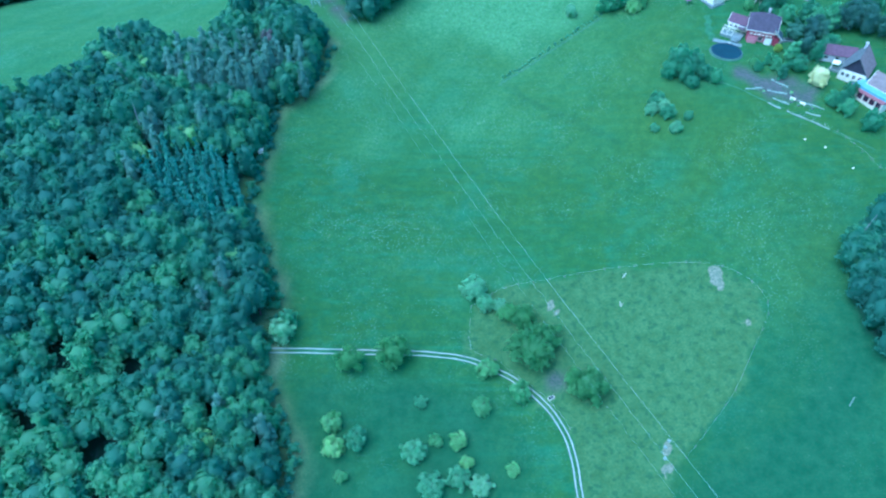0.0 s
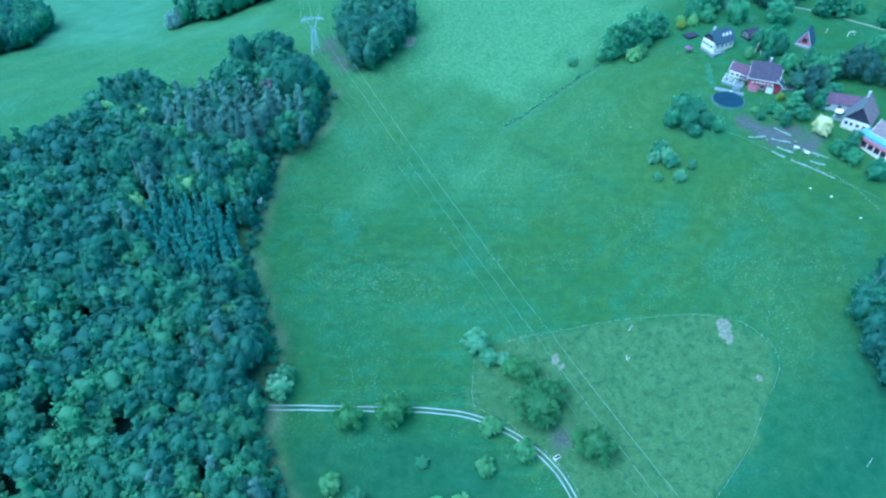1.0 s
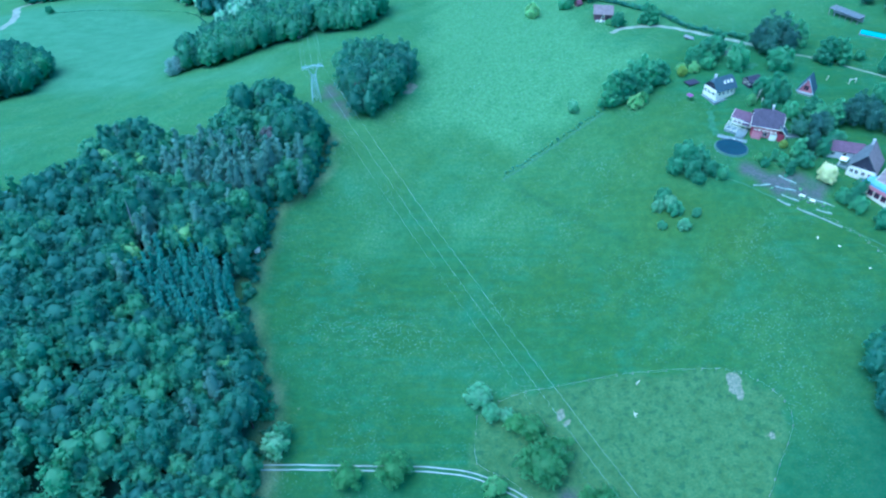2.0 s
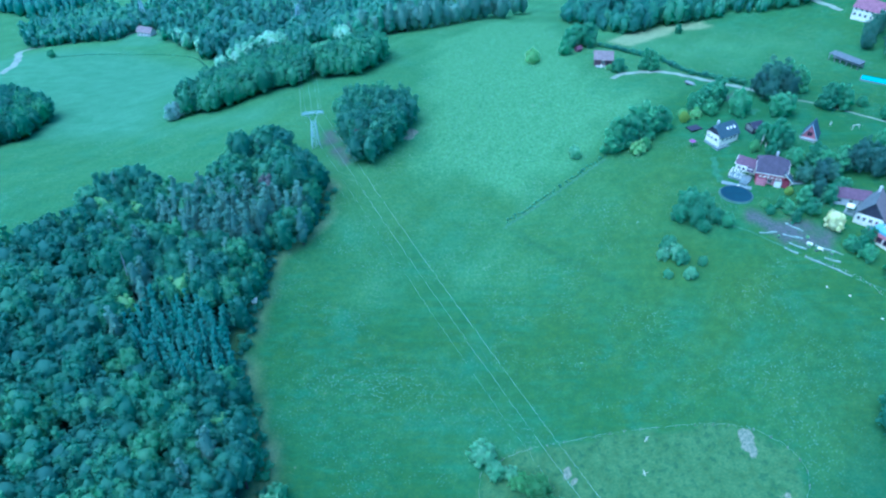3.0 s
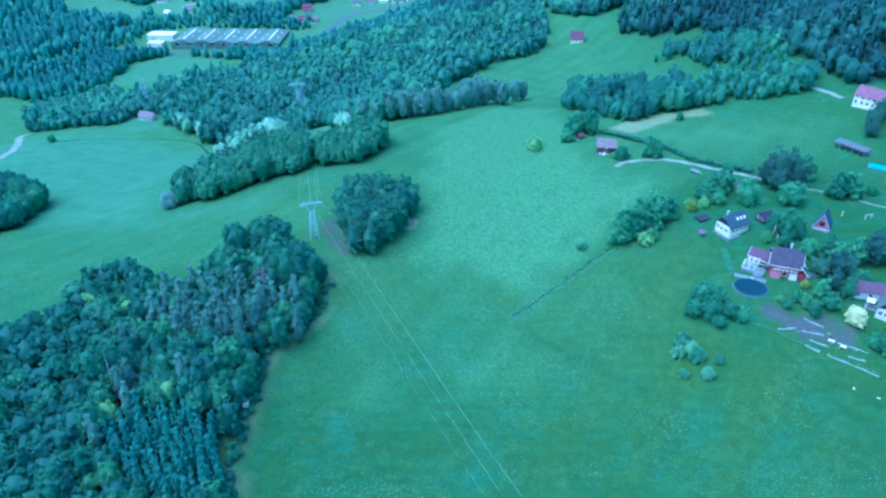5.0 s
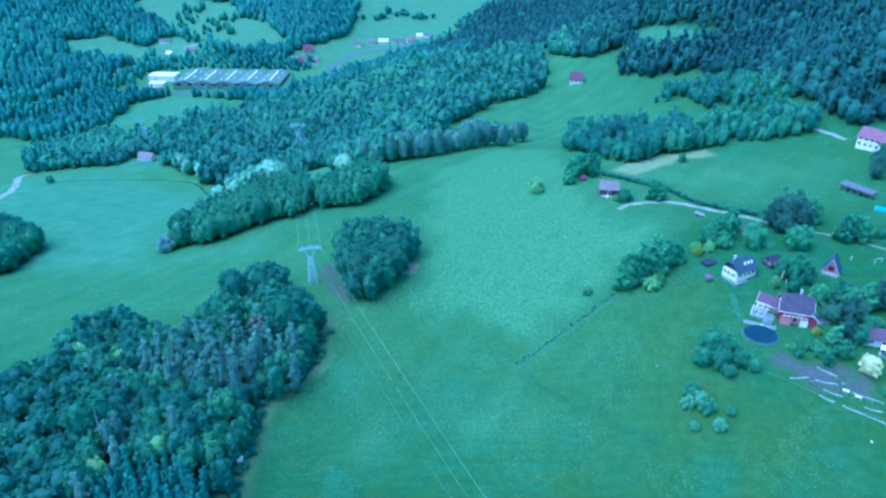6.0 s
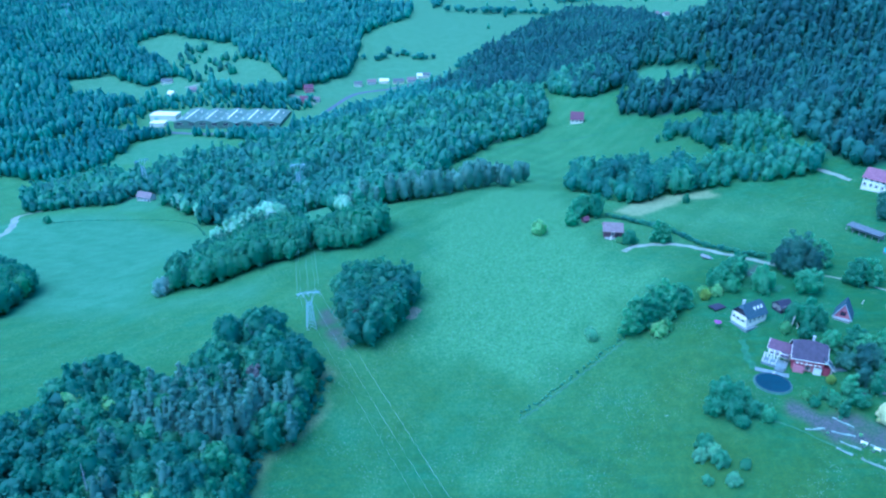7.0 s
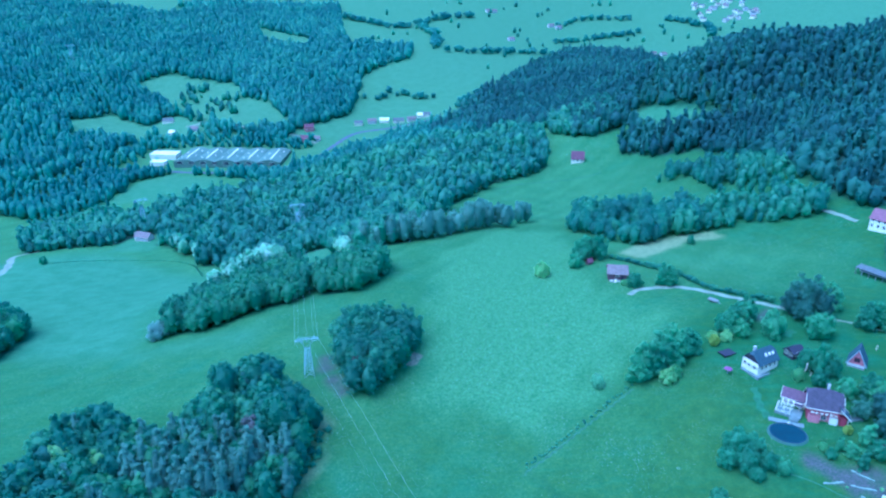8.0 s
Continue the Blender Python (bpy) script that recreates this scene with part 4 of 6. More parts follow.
def gabled(ob, length, width, eave, ridge, wall, roof, over=0.5, hip=0.0, gable=None, x0=0.0, y0=0.0, base=-1.2, thick=0.22, edge=None):
    """Walls and a ridged roof along x about x0, y0; hip: how far the ridge ends are cut back."""
    L, W = length / 2, width / 2
    bm = bmesh.new()
    box(bm, x0 - L, x0 + L, y0 - W, y0 + W, base, eave)
    part("wall", bm, wall, ob)
    for s in (-1, 1):
        bm = bmesh.new()
        top = ridge - (0.3 if hip else 0.1)
        prism(bm, [(y0 - W + 0.03, eave), (y0 + W - 0.03, eave), (y0 + 0.25 * hip, top - 0.9 * hip), (y0 - 0.25 * hip, top - 0.9 * hip)] if hip else [(y0 - W + 0.03, eave), (y0 + W - 0.03, eave), (y0, top)],
              x0 + s * (L - 0.25), x0 + s * (L - 0.02))
        part("gable", bm, gable or wall, ob)
    drop = over * (ridge - eave) / W
    for s in (-1, 1):
        bm = bmesh.new()
        y1 = y0 + s * (W + over)
        if hip:
            yh = y0 + s * 0.35 * W
            zh = ridge - 0.35 * (ridge - eave)
            pts = [(x0 - L - over, y1, eave - drop), (x0 - L - over, yh, zh), (x0 - L - over + hip, y0, ridge), (x0 + L + over - hip, y0, ridge), (x0 + L + over, yh, zh), (x0 + L + over, y1, eave - drop)]
        else:
            pts = [(x0 - L - over, y1, eave - drop), (x0 - L - over, y0, ridge), (x0 + L + over, y0, ridge), (x0 + L + over, y1, eave - drop)]
        slab(bm, pts if s > 0 else pts[::-1], thick)
        plane = part("roof", bm, roof, ob)
        if edge:
            bm = boxed((x0 - L - over, x0 + L + over, min(y1, y1 + s * 0.12), max(y1, y1 + s * 0.12), eave - drop - thick, eave - drop + 0.05))
            part("gutter", bm, edge, plane)
    if hip:
        for s in (-1, 1):
            zh = ridge - 0.35 * (ridge - eave)
            bm = bmesh.new()
            slab(bm, [(x0 + s * (L + over), y0 - 0.35 * W, zh + 0.02), (x0 + s * (L + over), y0 + 0.35 * W, zh + 0.02), (x0 + s * (L + over - hip), y0, ridge + 0.02)], thick)
            part("roof_hip", bm, roof, ob)
    if edge:
        for s in (-1, 1):
            for t in (-1, 1):
                bm = bmesh.new()
                xa = x0 + s * (L + over)
                ya, za = (y0 + t * 0.35 * W, ridge - 0.35 * (ridge - eave)) if hip else (y0, ridge)
                yb, zb = y0 + t * (W + over), eave - drop
                prism(bm, [(ya, za + 0.06), (yb, zb + 0.06), (yb, zb - 0.3), (ya, za - 0.3)], min(xa, xa + s * 0.12), max(xa, xa + s * 0.12))
                part("bargeboard", bm, edge, ob)


def chimney(ob, x, y, z0, z1, mat=cream_wall):
    part("chimney", boxed((x - 0.35, x + 0.35, y - 0.35, y + 0.35, z0, z1), (x - 0.45, x + 0.45, y - 0.45, y + 0.45, z1, z1 + 0.15)), mat, ob)


def white_house():
    ob = thing("house", "white plastered house with a blue-grey slate roof and three skylights", "house", 104, 256.8, 27)
    ob.scale = (0.92, 0.92, 0.92)
    gabled(ob, 10.2, 7.2, 4.0, 8.0, white_wall, slate, 0.45, 1.3, dark_boards)
    for x in (-3.4, -1.2, 1.0, 3.2):
        window(ob, x, -3.6, 1.6, 1.0, 1.3, "-y")
    for y in (-1.8, 0.6, 2.4):
        window(ob, -5.1, y, 1.5, 0.9, 1.2, "-x")
    for x in (-0.2, 1.6, 3.4):
        y, z = -1.9, 6.0
        m = Matrix.Translation((x, y, z)) @ Matrix.Rotation(math.atan2(4.0, 3.6), 4, "X")
        bm = box(bmesh.new(), -0.42, 0.42, -0.6, 0.6, 0.0, 0.16, m)
        win = part("skylight", bm, trim_white, ob)
        part("pane", box(bmesh.new(), -0.3, 0.3, -0.45, 0.45, 0.16, 0.19, m), trim_white, win)
    chimney(ob, -3.0, 0.9, 6.2, 8.7)
    part("terrace", boxed((-6.4, 4.0, -4.9, -3.62, -1.4, -0.35), (-6.4, -5.12, -3.62, 3.0, -1.4, -0.35)), flagstone, ob)
    part("balcony", boxed((-5.9, -5.12, -3.3, 1.2, 2.9, 3.0), (-5.9, -5.82, -3.3, 1.2, 3.0, 3.8)), trim_white, ob)


def chalet():
    ob = thing("chalet", "large chalet with plum-brown roof, red boarded front and white trim", "house", 114.6, 234.6, -20)
    gabled(ob, 10.4, 8.2, 4.9, 9.8, red_wall, brown_tiles, 0.8, 3.9, red_wall, edge=trim_white)
    part("plinth", boxed((-4.9, 4.9, -4.12, -3.98, -1.2, 1.9)), pink_wall, ob)
    for x in (-3.4, -1.9, -0.4, 1.1, 2.6):
        window(ob, x, -4.0, 2.6, 0.8, 1.2, "-y", casing=trim_white)
    for x in (-2.6, 0.2, 3.0):
        window(ob, x, -4.14, -0.2, 1.4, 1.6, "-y")
    balcony = part("balcony", boxed((-4.6, 4.9, -5.3, -4.12, 2.1, 2.25), (-4.6, 4.9, -5.3, -5.22, 2.25, 3.0)), red_wall, ob)
    for x in (-3.9, -2.4, -0.9, 0.6, 2.1, 3.6):
        part("flower_box", boxed((x - 0.5, x + 0.5, -5.6, -5.32, 2.6, 3.0)), trim_white, balcony)
    part("bay", boxed((-4.7, -1.2, -5.6, -4.14, -1.3, 1.7)), pink_wall, ob)
    part("bay", boxed((2.0, 4.6, -5.2, -4.14, -1.3, 1.6)), trim_white, ob)
    chimney(ob, 0.8, 1.0, 9.0, 11.0)
    # lower wing with its own roof and an open veranda, turned a little from the main house
    hinge = Matrix.Translation((-4.8, 2.2, 0)) @ Matrix.Rotation(radians(-15), 4, "Z") @ Matrix.Translation((4.8, -2.2, 0))
    main = set(ob.children)
    gabled(ob, 7.6, 5.0, 3.4, 5.6, white_wall, wing_tiles, 0.6, 0.0, white_wall, -8.6, 2.2, edge=trim_white)
    for x in (-11.2, -9.4, -7.6, -6.0):
        window(ob, x, -0.32, 0.7, 1.2, 1.9, "-y")
    for x in (-12.2, -10.2, -8.2, -6.2):
        part("veranda_post", boxed((x - 0.1, x + 0.1, -2.3, -2.1, -1.0, 2.75)), trim_white, ob)
    part("veranda_beam", boxed((-12.4, -5.4, -2.32, -2.08, 2.75, 3.0)), trim_white, ob)
    for o in set(ob.children) - main:
        o.matrix_basis = hinge
    part("lean_to", slab(bmesh.new(), [(4.6, -6.2, 5.9), (8.4, -6.2, 2.2), (8.4, -0.4, 2.2), (4.6, -0.4, 5.9)], 0.2), slate, ob)
    for y in (-6.34, -0.4):
        part("bargeboard", prism(bmesh.new(), [(4.6, 6.02), (8.5, 2.25), (8.5, 1.85), (4.6, 5.6)], y, y + 0.12, "y"), trim_white, ob)
    part("wall", boxed((5.22, 7.4, -4.9, -0.8, -1.2, 2.2)), red_wall, ob)
    for y in (-5.3, -0.6):
        part("post", boxed((7.6, 7.8, y - 0.1, y + 0.1, -1.2, 1.95)), trim_white, ob)
    # terrace with a white pergola
    main = set(ob.children)
    deck = part("terrace", boxed((-13.4, -4.95, -6.6, -0.95, -1.2, -0.15)), flagstone, ob)
    part("steps", boxed((-8.4, -5.4, -7.4, -6.62, -1.3, -0.35), (-8.4, -5.4, -8.2, -7.42, -1.4, -0.6)), flagstone, ob)
    for x in (-13.1, -10.9, -8.7):
        for y in (-6.2, -3.4):
            part("post", boxed((x - 0.09, x + 0.09, y - 0.09, y + 0.09, -0.15, 2.3)), trim_white, ob)
    for y in (-6.2, -4.8, -3.4):
        part("beam", boxed((-13.4, -8.4, y - 0.09, y + 0.09, 2.3, 2.44)), trim_white, ob)
    part("awning", slab(bmesh.new(), [(-7.8, -3.6, 2.5), (-5.1, -3.6, 2.5), (-5.1, -1.0, 3.2), (-7.8, -1.0, 3.2)], 0.08), brown_tiles, ob)
    rail = part("railing", boxed((-13.4, -8.6, -6.62, -6.54, 0.65, 0.73), (-13.42, -13.34, -6.54, -1.2, 0.65, 0.73)), trim_white, ob)
    for i in range(9):
        part("baluster", boxed((-13.38 + 0.58 * i, -13.28 + 0.58 * i, -6.61, -6.55, -0.15, 0.65)), trim_white, rail)
    for i in range(8):
        part("baluster", boxed((-13.41, -13.35, -6.0 + 0.62 * i, -5.9 + 0.62 * i, -0.15, 0.65)), trim_white, rail)
    for o in set(ob.children) - main:
        o.matrix_basis = hinge
    ob.scale = (0.88, 0.88, 0.88)
    part("terrace", slab(bmesh.new(), [(8.2, -2.6, 0.15), (13.6, -0.4, 0.15), (9.0, 3.2, 0.15), (8.2, 3.0, 0.15)], 1.2), flagstone, ob)


def farmhouse():
    ob = thing("farmhouse", "white farmhouse with grey roof, one slope painted sunlit rose, dark boarded gable", "house", 141.6, 213.4, 53)
    gabled(ob, 10.5, 8.6, 3.2, 8.6, white_wall, grey_tiles, 0.5, 0.0, dark_boards)
    # Thin rose skin over one slope paints its sunlit side.
    part("roof", slab(bmesh.new(), [(-5.72, -4.75, 2.70), (5.72, -4.75, 2.70), (5.72, -0.03, 8.64), (-5.72, -0.03, 8.64)], 0.03), rose_tiles, ob)
    for y in (-2.6, -0.6, 1.4, 3.0):
        window(ob, -5.25, y, 0.9, 0.9, 1.2, "-x")
    chimney(ob, 4.2, 0.6, 7.4, 9.6)
    part("terrace", boxed((-3.0, 3.5, 4.4, 8.0, -1.5, 0.4)), flagstone, ob)
    part("post", boxed((-2.6, -2.4, 7.4, 7.6, 0.4, 2.6)), trim_white, ob)
    part("awning", slab(bmesh.new(), [(-2.8, 5.4, 2.7), (0.2, 5.4, 2.7), (0.2, 7.8, 2.6), (-2.8, 7.8, 2.6)], 0.1), trim_white, ob)
    barn = thing("barn", "long low barn with a plum-red tiled roof beside the farmhouse", "barn", 137.5, 221.6, -16)
    gabled(barn, 11.0, 5.4, 2.8, 4.8, cream_wall, wing_tiles, 0.5)
    for x in (-3.6, 0.0, 3.6):
        window(barn, x, -2.7, 0.6, 1.1, 1.2, "-y")
    house = thing("house", "red and white house with turquoise flat roof beside a farmhouse", "house", 143.8, 201.6, -58)
    part("wall", boxed((-6.0, 6.0, -4.6, 2.0, -2.5, 3.6)), white_wall, house)
    part("flat_roof", boxed((-6.3, 6.3, -5.0, 2.2, 3.6, 3.85)), turquoise, house)
    part("fascia", boxed((-6.3, 6.3, -5.12, -5.0, 2.8, 3.9), (6.3, 6.42, -5.0, 2.2, 2.8, 3.9), (-6.42, -6.3, -5.0, 2.2, 2.8, 3.9)), pink_wall, house)
    for x in (-4.6, -2.3, 0.0, 2.3, 4.6):
        window(house, x, -4.6, 0.6, 1.5, 1.7, "-y", casing=red_wall)
    gabled(house, 9.0, 6.4, 4.4, 7.4, pink_wall, rose_tiles, 0.6, 0.0, pink_wall, 1.2, 3.4, edge=trim_white)
    part("railing", boxed((-6.2, 6.2, -4.98, -4.9, 3.85, 4.7)), turquoise, house)


def a_frame():
    ob = thing("cabin", "small A-shaped cabin with steep blue-grey roof and red front", "cabin", 137.4, 257.2, 55)
    prism_bm = prism(bmesh.new(), [(-2.7, -0.6), (2.7, -0.6), (0, 5.2)], -2.8, 2.6)
    part("front", prism_bm, pink_wall, ob)
    for s in (-1, 1):
        pts = [(-3.3, s * 3.25, -0.3), (3.2, s * 3.25, -0.3), (3.2, s * 0.02, 5.75), (-3.3, s * 0.02, 5.75)]
        part("roof", slab(bmesh.new(), pts if s < 0 else pts[::-1], 0.18), slate, ob)
        part("bargeboard", prism(bmesh.new(), [(s * 3.3, -0.3), (s * 3.05, -0.3), (0, 5.45), (0, 5.85)], -3.42, -3.31), steel, ob)
    window(ob, -2.8, 0.0, 0.9, 1.6, 1.6, "-x", casing=red_wall)
    part("deck", boxed((-4.6, -2.82, -2.6, 2.6, -1.0, 0.1)), timber, ob)


def garden_hut():
    ob = thing("hut", "brown garden hut with a plum-grey roof beside a lane", "hut", 72.6, 329.5, -8)
    gabled(ob, 7.6, 6.4, 3.4, 5.8, brown_boards, rose_tiles, 0.7)
    window(ob, 0.0, -3.2, 1.0, 1.2, 1.2, "-y")
    part("door", boxed((1.6, 2.6, -3.28, -3.2, 0.0, 2.0)), dark_boards, ob)
    part("deck", boxed((-3.2, 3.2, -5.2, -3.3, -1.0, 0.15)), timber, ob)
    for x, y in ((69.4, 325.2), (70.6, 323.6), (71.2, 325.4)):
        chair = thing("garden_chair", "white plastic garden chair on the grass by a hut", "chair", x, y, 40 * x, "chairs by the hut")
        part("seat", boxed((-0.3, 0.3, -0.3, 0.3, 0.42, 0.47)), trim_white, chair)
        part("backrest", boxed((-0.3, 0.3, 0.26, 0.32, 0.47, 0.95)), trim_white, chair)
        for sx in (-0.26, 0.26):
            for sy in (-0.26, 0.26):
                part("leg", boxed((sx - 0.04, sx + 0.04, sy - 0.04, sy + 0.04, -0.02, 0.42)), trim_white, chair)
    play = thing("playhouse", "small playhouse with a bright orange-red roof", "playhouse", 64.2, 346.5, 30)
    gabled(play, 2.6, 2.2, 1.6, 2.7, brown_boards, red_tiles, 0.3)


def simple_house(name, label, x, y, turn, length, width, eave, ridge, wall, roof, category="house", rows=1, group=""):
    ob = thing(name, label, category, x, y, turn, group)
    gabled(ob, length, width, eave, ridge, wall, roof, 0.5, base=-3.0)
    n = max(2, int(length / 2.6))
    for r in range(rows):
        for i in range(n):
            window(ob, -length / 2 + length * (i + 0.5) / n, -width / 2, 0.9 + 2.6 * r, 1.0, 1.3, "-y")
    for i in range(2):
        window(ob, -length / 2, -width / 4 + i * width / 2, 0.9, 1.0, 1.3, "-x")
    return ob


white_house()
chalet()
farmhouse()
a_frame()
garden_hut()
simple_house("house", "large white house with a red tiled roof beside a wood", 202.5, 354.5, -52, 13, 8.5, 5.0, 8.6, white_wall, rose_red_tiles, rows=2)
simple_house("hut", "dark wooden garage behind trees", 117.5, 261.5, 25, 5, 4, 2.3, 3.6, dark_boards, dark_boards, "hut")
simple_house("chalet", "lone chalet with dark red roof and white base", 106.5, 594, -10, 9.5, 8, 3.2, 8.2, white_wall, red_tiles)
simple_house("house", "pale pink farmhouse half hidden by trees", -222, 546, -20, 12, 7, 3.6, 6.4, cream_wall, rose_tiles)
simple_house("hut", "small white shed at the edge of the wood", -145.6, 202.8, 20, 4, 3, 2.6, 3.6, white_wall, turquoise, "hut")
far_walls = (white_wall, cream_wall, white_wall)
for i, (x, y, turn, size) in enumerate(((-357, 990, 5, 20), (-310, 948, 15, 14), (-335, 940, -20, 11), (-105, 976, 5, 15), (-88, 985, 10, 16), (-72, 988, 0, 17), (-53, 986, 8, 20),
                                        (-36, 988, 15, 16), (-24, 1000, 10, 14), (-16, 1000, 0, 14), (-150, 915, 0, 10))):
    simple_house("house", "distant pale house in the valley", x, y, turn, 0.68 * size, 7, 3.4, 6.0, far_walls[i % 3], (grey_tiles, rose_tiles, trim_white)[i % 3], group="valley houses")
for x, y, turn in ((-164.5, 946, 20), (-164, 909, -10)):
    simple_house("house", "distant pink-red house beside the valley road", x, y, turn, 11, 8, 5.5, 8.5, pink_wall, red_tiles, group="valley houses")
village = np.random.default_rng(3)
for i in range(34):
    x, y = 560 + 130 * village.uniform(), 1600 + 190 * village.uniform()
    simple_house("house", "distant white house of a village", x, y, village.uniform(0, 180), 11, 8, 4.5, 7.5, far_walls[i % 3], (grey_tiles, rose_tiles)[i % 2], group="village houses")
for x, y in ((116, 1720), (128, 1718), (145, 1496), (243, 1634), (258, 1622), (400, 1408), (415, 1395), (-205, 1330), (-222, 1180)):
    simple_house("house", "distant farmhouse on open meadows", x, y, 30, 13, 8, 4, 7, cream_wall, rose_tiles, group="hill farms")


def factory():
    ob = thing("factory", "long grey factory with five barrel roofs in a valley", "factory", -236, 851, -3)
    edges = (-60, -37, -14, 10, 34, 60)
    for a, b in zip(edges, edges[1:]):
        n = 10
        arc = [(a + (b - a) * i / n, 5.0 + 2.6 * math.sin(math.pi * i / n)) for i in range(n + 1)]
        bay = part("bay", prism(bmesh.new(), [(a, -8.0)] + arc + [(b - 0.3, -8.0)], -27, 27, "y"), factory_roof, ob)
        x = a + 0.55 * (b - a)
        top = 5.0 + 2.6 * math.sin(math.pi * 0.55)
        part("rooflight", boxed((x - 0.7, x + 0.7, -21, 19, top - 0.4, top + 0.35)), trim_white, bay)
        for k in range(4):
            q, w = (0.25, 0.8)[k % 2], -16 + 9.5 * k
            x, h = a + q * (b - a), 5.0 + 2.6 * math.sin(math.pi * q)
            part("vent", boxed((x - 0.7, x + 0.7, w - 0.7, w + 0.7, h - 0.8, h + 0.5)), trim_white, bay)
    for i in range(9):
        window(ob, -53 + 13 * i, -27, 2.0, 6.0, 3.0, "-y")
    annex = thing("warehouse", "white flat-roofed warehouse beside the factory", "warehouse", -318, 862, -4)
    part("wall", boxed((-15, 15, -8, 8, -8, 5)), white_wall, annex)
    part("flat_roof", boxed((-15.4, 15.4, -8.4, 8.4, 5, 5.7)), trim_white, annex)
    part("door", boxed((-10, -5, -8.12, -8, -1, 3)), steel, annex)
    shed = thing("warehouse", "small pale loading hall beside the factory", "warehouse", -318, 838, -4)
    part("wall", boxed((-8, 8, -5, 5, -6, 4)), white_wall, shed)
    part("flat_roof", boxed((-8.4, 8.4, -5.4, 5.4, 4, 4.5)), trim_white, shed)


factory()


def open_shelter():
    ob = thing("shelter", "long open field shelter with a grey roof on posts", "shelter", 176.4, 316.5, -59)
    part("roof", slab(bmesh.new(), [(-7.4, -2.2, 2.7), (7.4, -2.2, 2.7), (7.4, 2.2, 3.2), (-7.4, 2.2, 3.2)], 0.16), grey_tiles, ob)
    part("back_wall", boxed((-7.2, 7.2, 1.8, 1.95, -0.8, 2.95)), timber, ob)
    for i in range(6):
        part("post", boxed((-7.0 + 2.8 * i - 0.09, -7.0 + 2.8 * i + 0.09, -2.0, -1.82, -0.8, 2.55)), timber, ob)
    pool = thing("pool_cover", "turquoise tarpaulin cover stretched over a long pool", "pool cover", 181, 299.5, -33)
    part("frame", boxed((-5.2, 5.2, -2.7, 2.7, -0.8, 0.35)), flagstone, pool)
    part("sheet", boxed((-4.9, 4.9, -2.4, 2.4, 0.352, 0.45)), tarpaulin, pool)


open_shelter()


def round_pool():
    ob = thing("swimming_pool", "oval above-ground swimming pool with dark blue water", "pool", 101.2, 227.2, -24)
    slope = Vector((float(ground(100.2, 227.2) - ground(102.2, 227.2)) / 2, float(ground(101.2, 226.2) - ground(101.2, 228.2)) / 2, 1))
    ob.matrix_basis = Matrix.Translation(ob.location) @ Vector((0, 0, 1)).rotation_difference(slope).to_matrix().to_4x4() @ Matrix.Rotation(radians(-24), 4, "Z")
    n = 40

    def oval(a, b):
        return [(a * math.cos(2 * math.pi * i / n), b * math.sin(2 * math.pi * i / n)) for i in range(n)]
    bm = bmesh.new()
    rings = [[bm.verts.new((x, y, z)) for x, y in oval(a, b)] for a, b, z in ((5.4, 4.0, 0.5), (5.4, 4.0, 0.6), (5.15, 3.75, 0.6), (5.15, 3.75, 0.2))]
    for lo, hi in zip(rings, rings[1:]):
        for i in range(n):
            bm.faces.new([lo[i], lo[(i + 1) % n], hi[(i + 1) % n], hi[i]])
    part("rim", bm, slate, ob)
    bm = bmesh.new()
    low, high = [[bm.verts.new((x, y, z)) for x, y in oval(a, b)] for a, b, z in ((6.2, 4.8, -0.4), (5.38, 3.98, 0.56))]
    for i in range(n):
        bm.faces.new([low[i], low[(i + 1) % n], high[(i + 1) % n], high[i]])
    part("bank", bm, bank_grass, ob, "grassy bank round the pool")
    bm = bmesh.new()
    bm.faces.new([bm.verts.new((x, y, 0.46)) for x, y in oval(5.16, 3.76)])
    part("water", bm, pool_water, ob)
    part("ladder", rod_between(rod_between(boxed((-0.3, 0.3, 3.75, 4.0, 0.9, 0.96)), (-0.3, 3.87, -0.6), (-0.3, 3.87, 1.6), 0.05), (0.3, 3.87, -0.6), (0.3, 3.87, 1.6), 0.05), trim_white, ob)
    part("deck", boxed((-5.6, 4.5, 3.95, 5.6, -1.0, 0.12)), flagstone, ob)


round_pool()
pit = thing("trampoline", "dark square garden trampoline with a low frame on the lawn", "trampoline", 96, 264.8, 25)
part("mat", boxed((-2.4, 2.4, -1.6, 1.6, 0.45, 0.5)), dark_boards, pit)
part("frame", boxed((-2.6, -2.4, -1.8, 1.8, 0.4, 0.55), (2.4, 2.6, -1.8, 1.8, 0.4, 0.55), (-2.4, 2.4, -1.8, -1.6, 0.4, 0.55), (-2.4, 2.4, 1.6, 1.8, 0.4, 0.55)), dark_boards, pit)
for sx in (-2.5, 2.5):
    for sy in (-1.7, 1.7):
        part("leg", boxed((sx - 0.06, sx + 0.06, sy - 0.06, sy + 0.06, -0.6, 0.4)), dark_boards, pit)


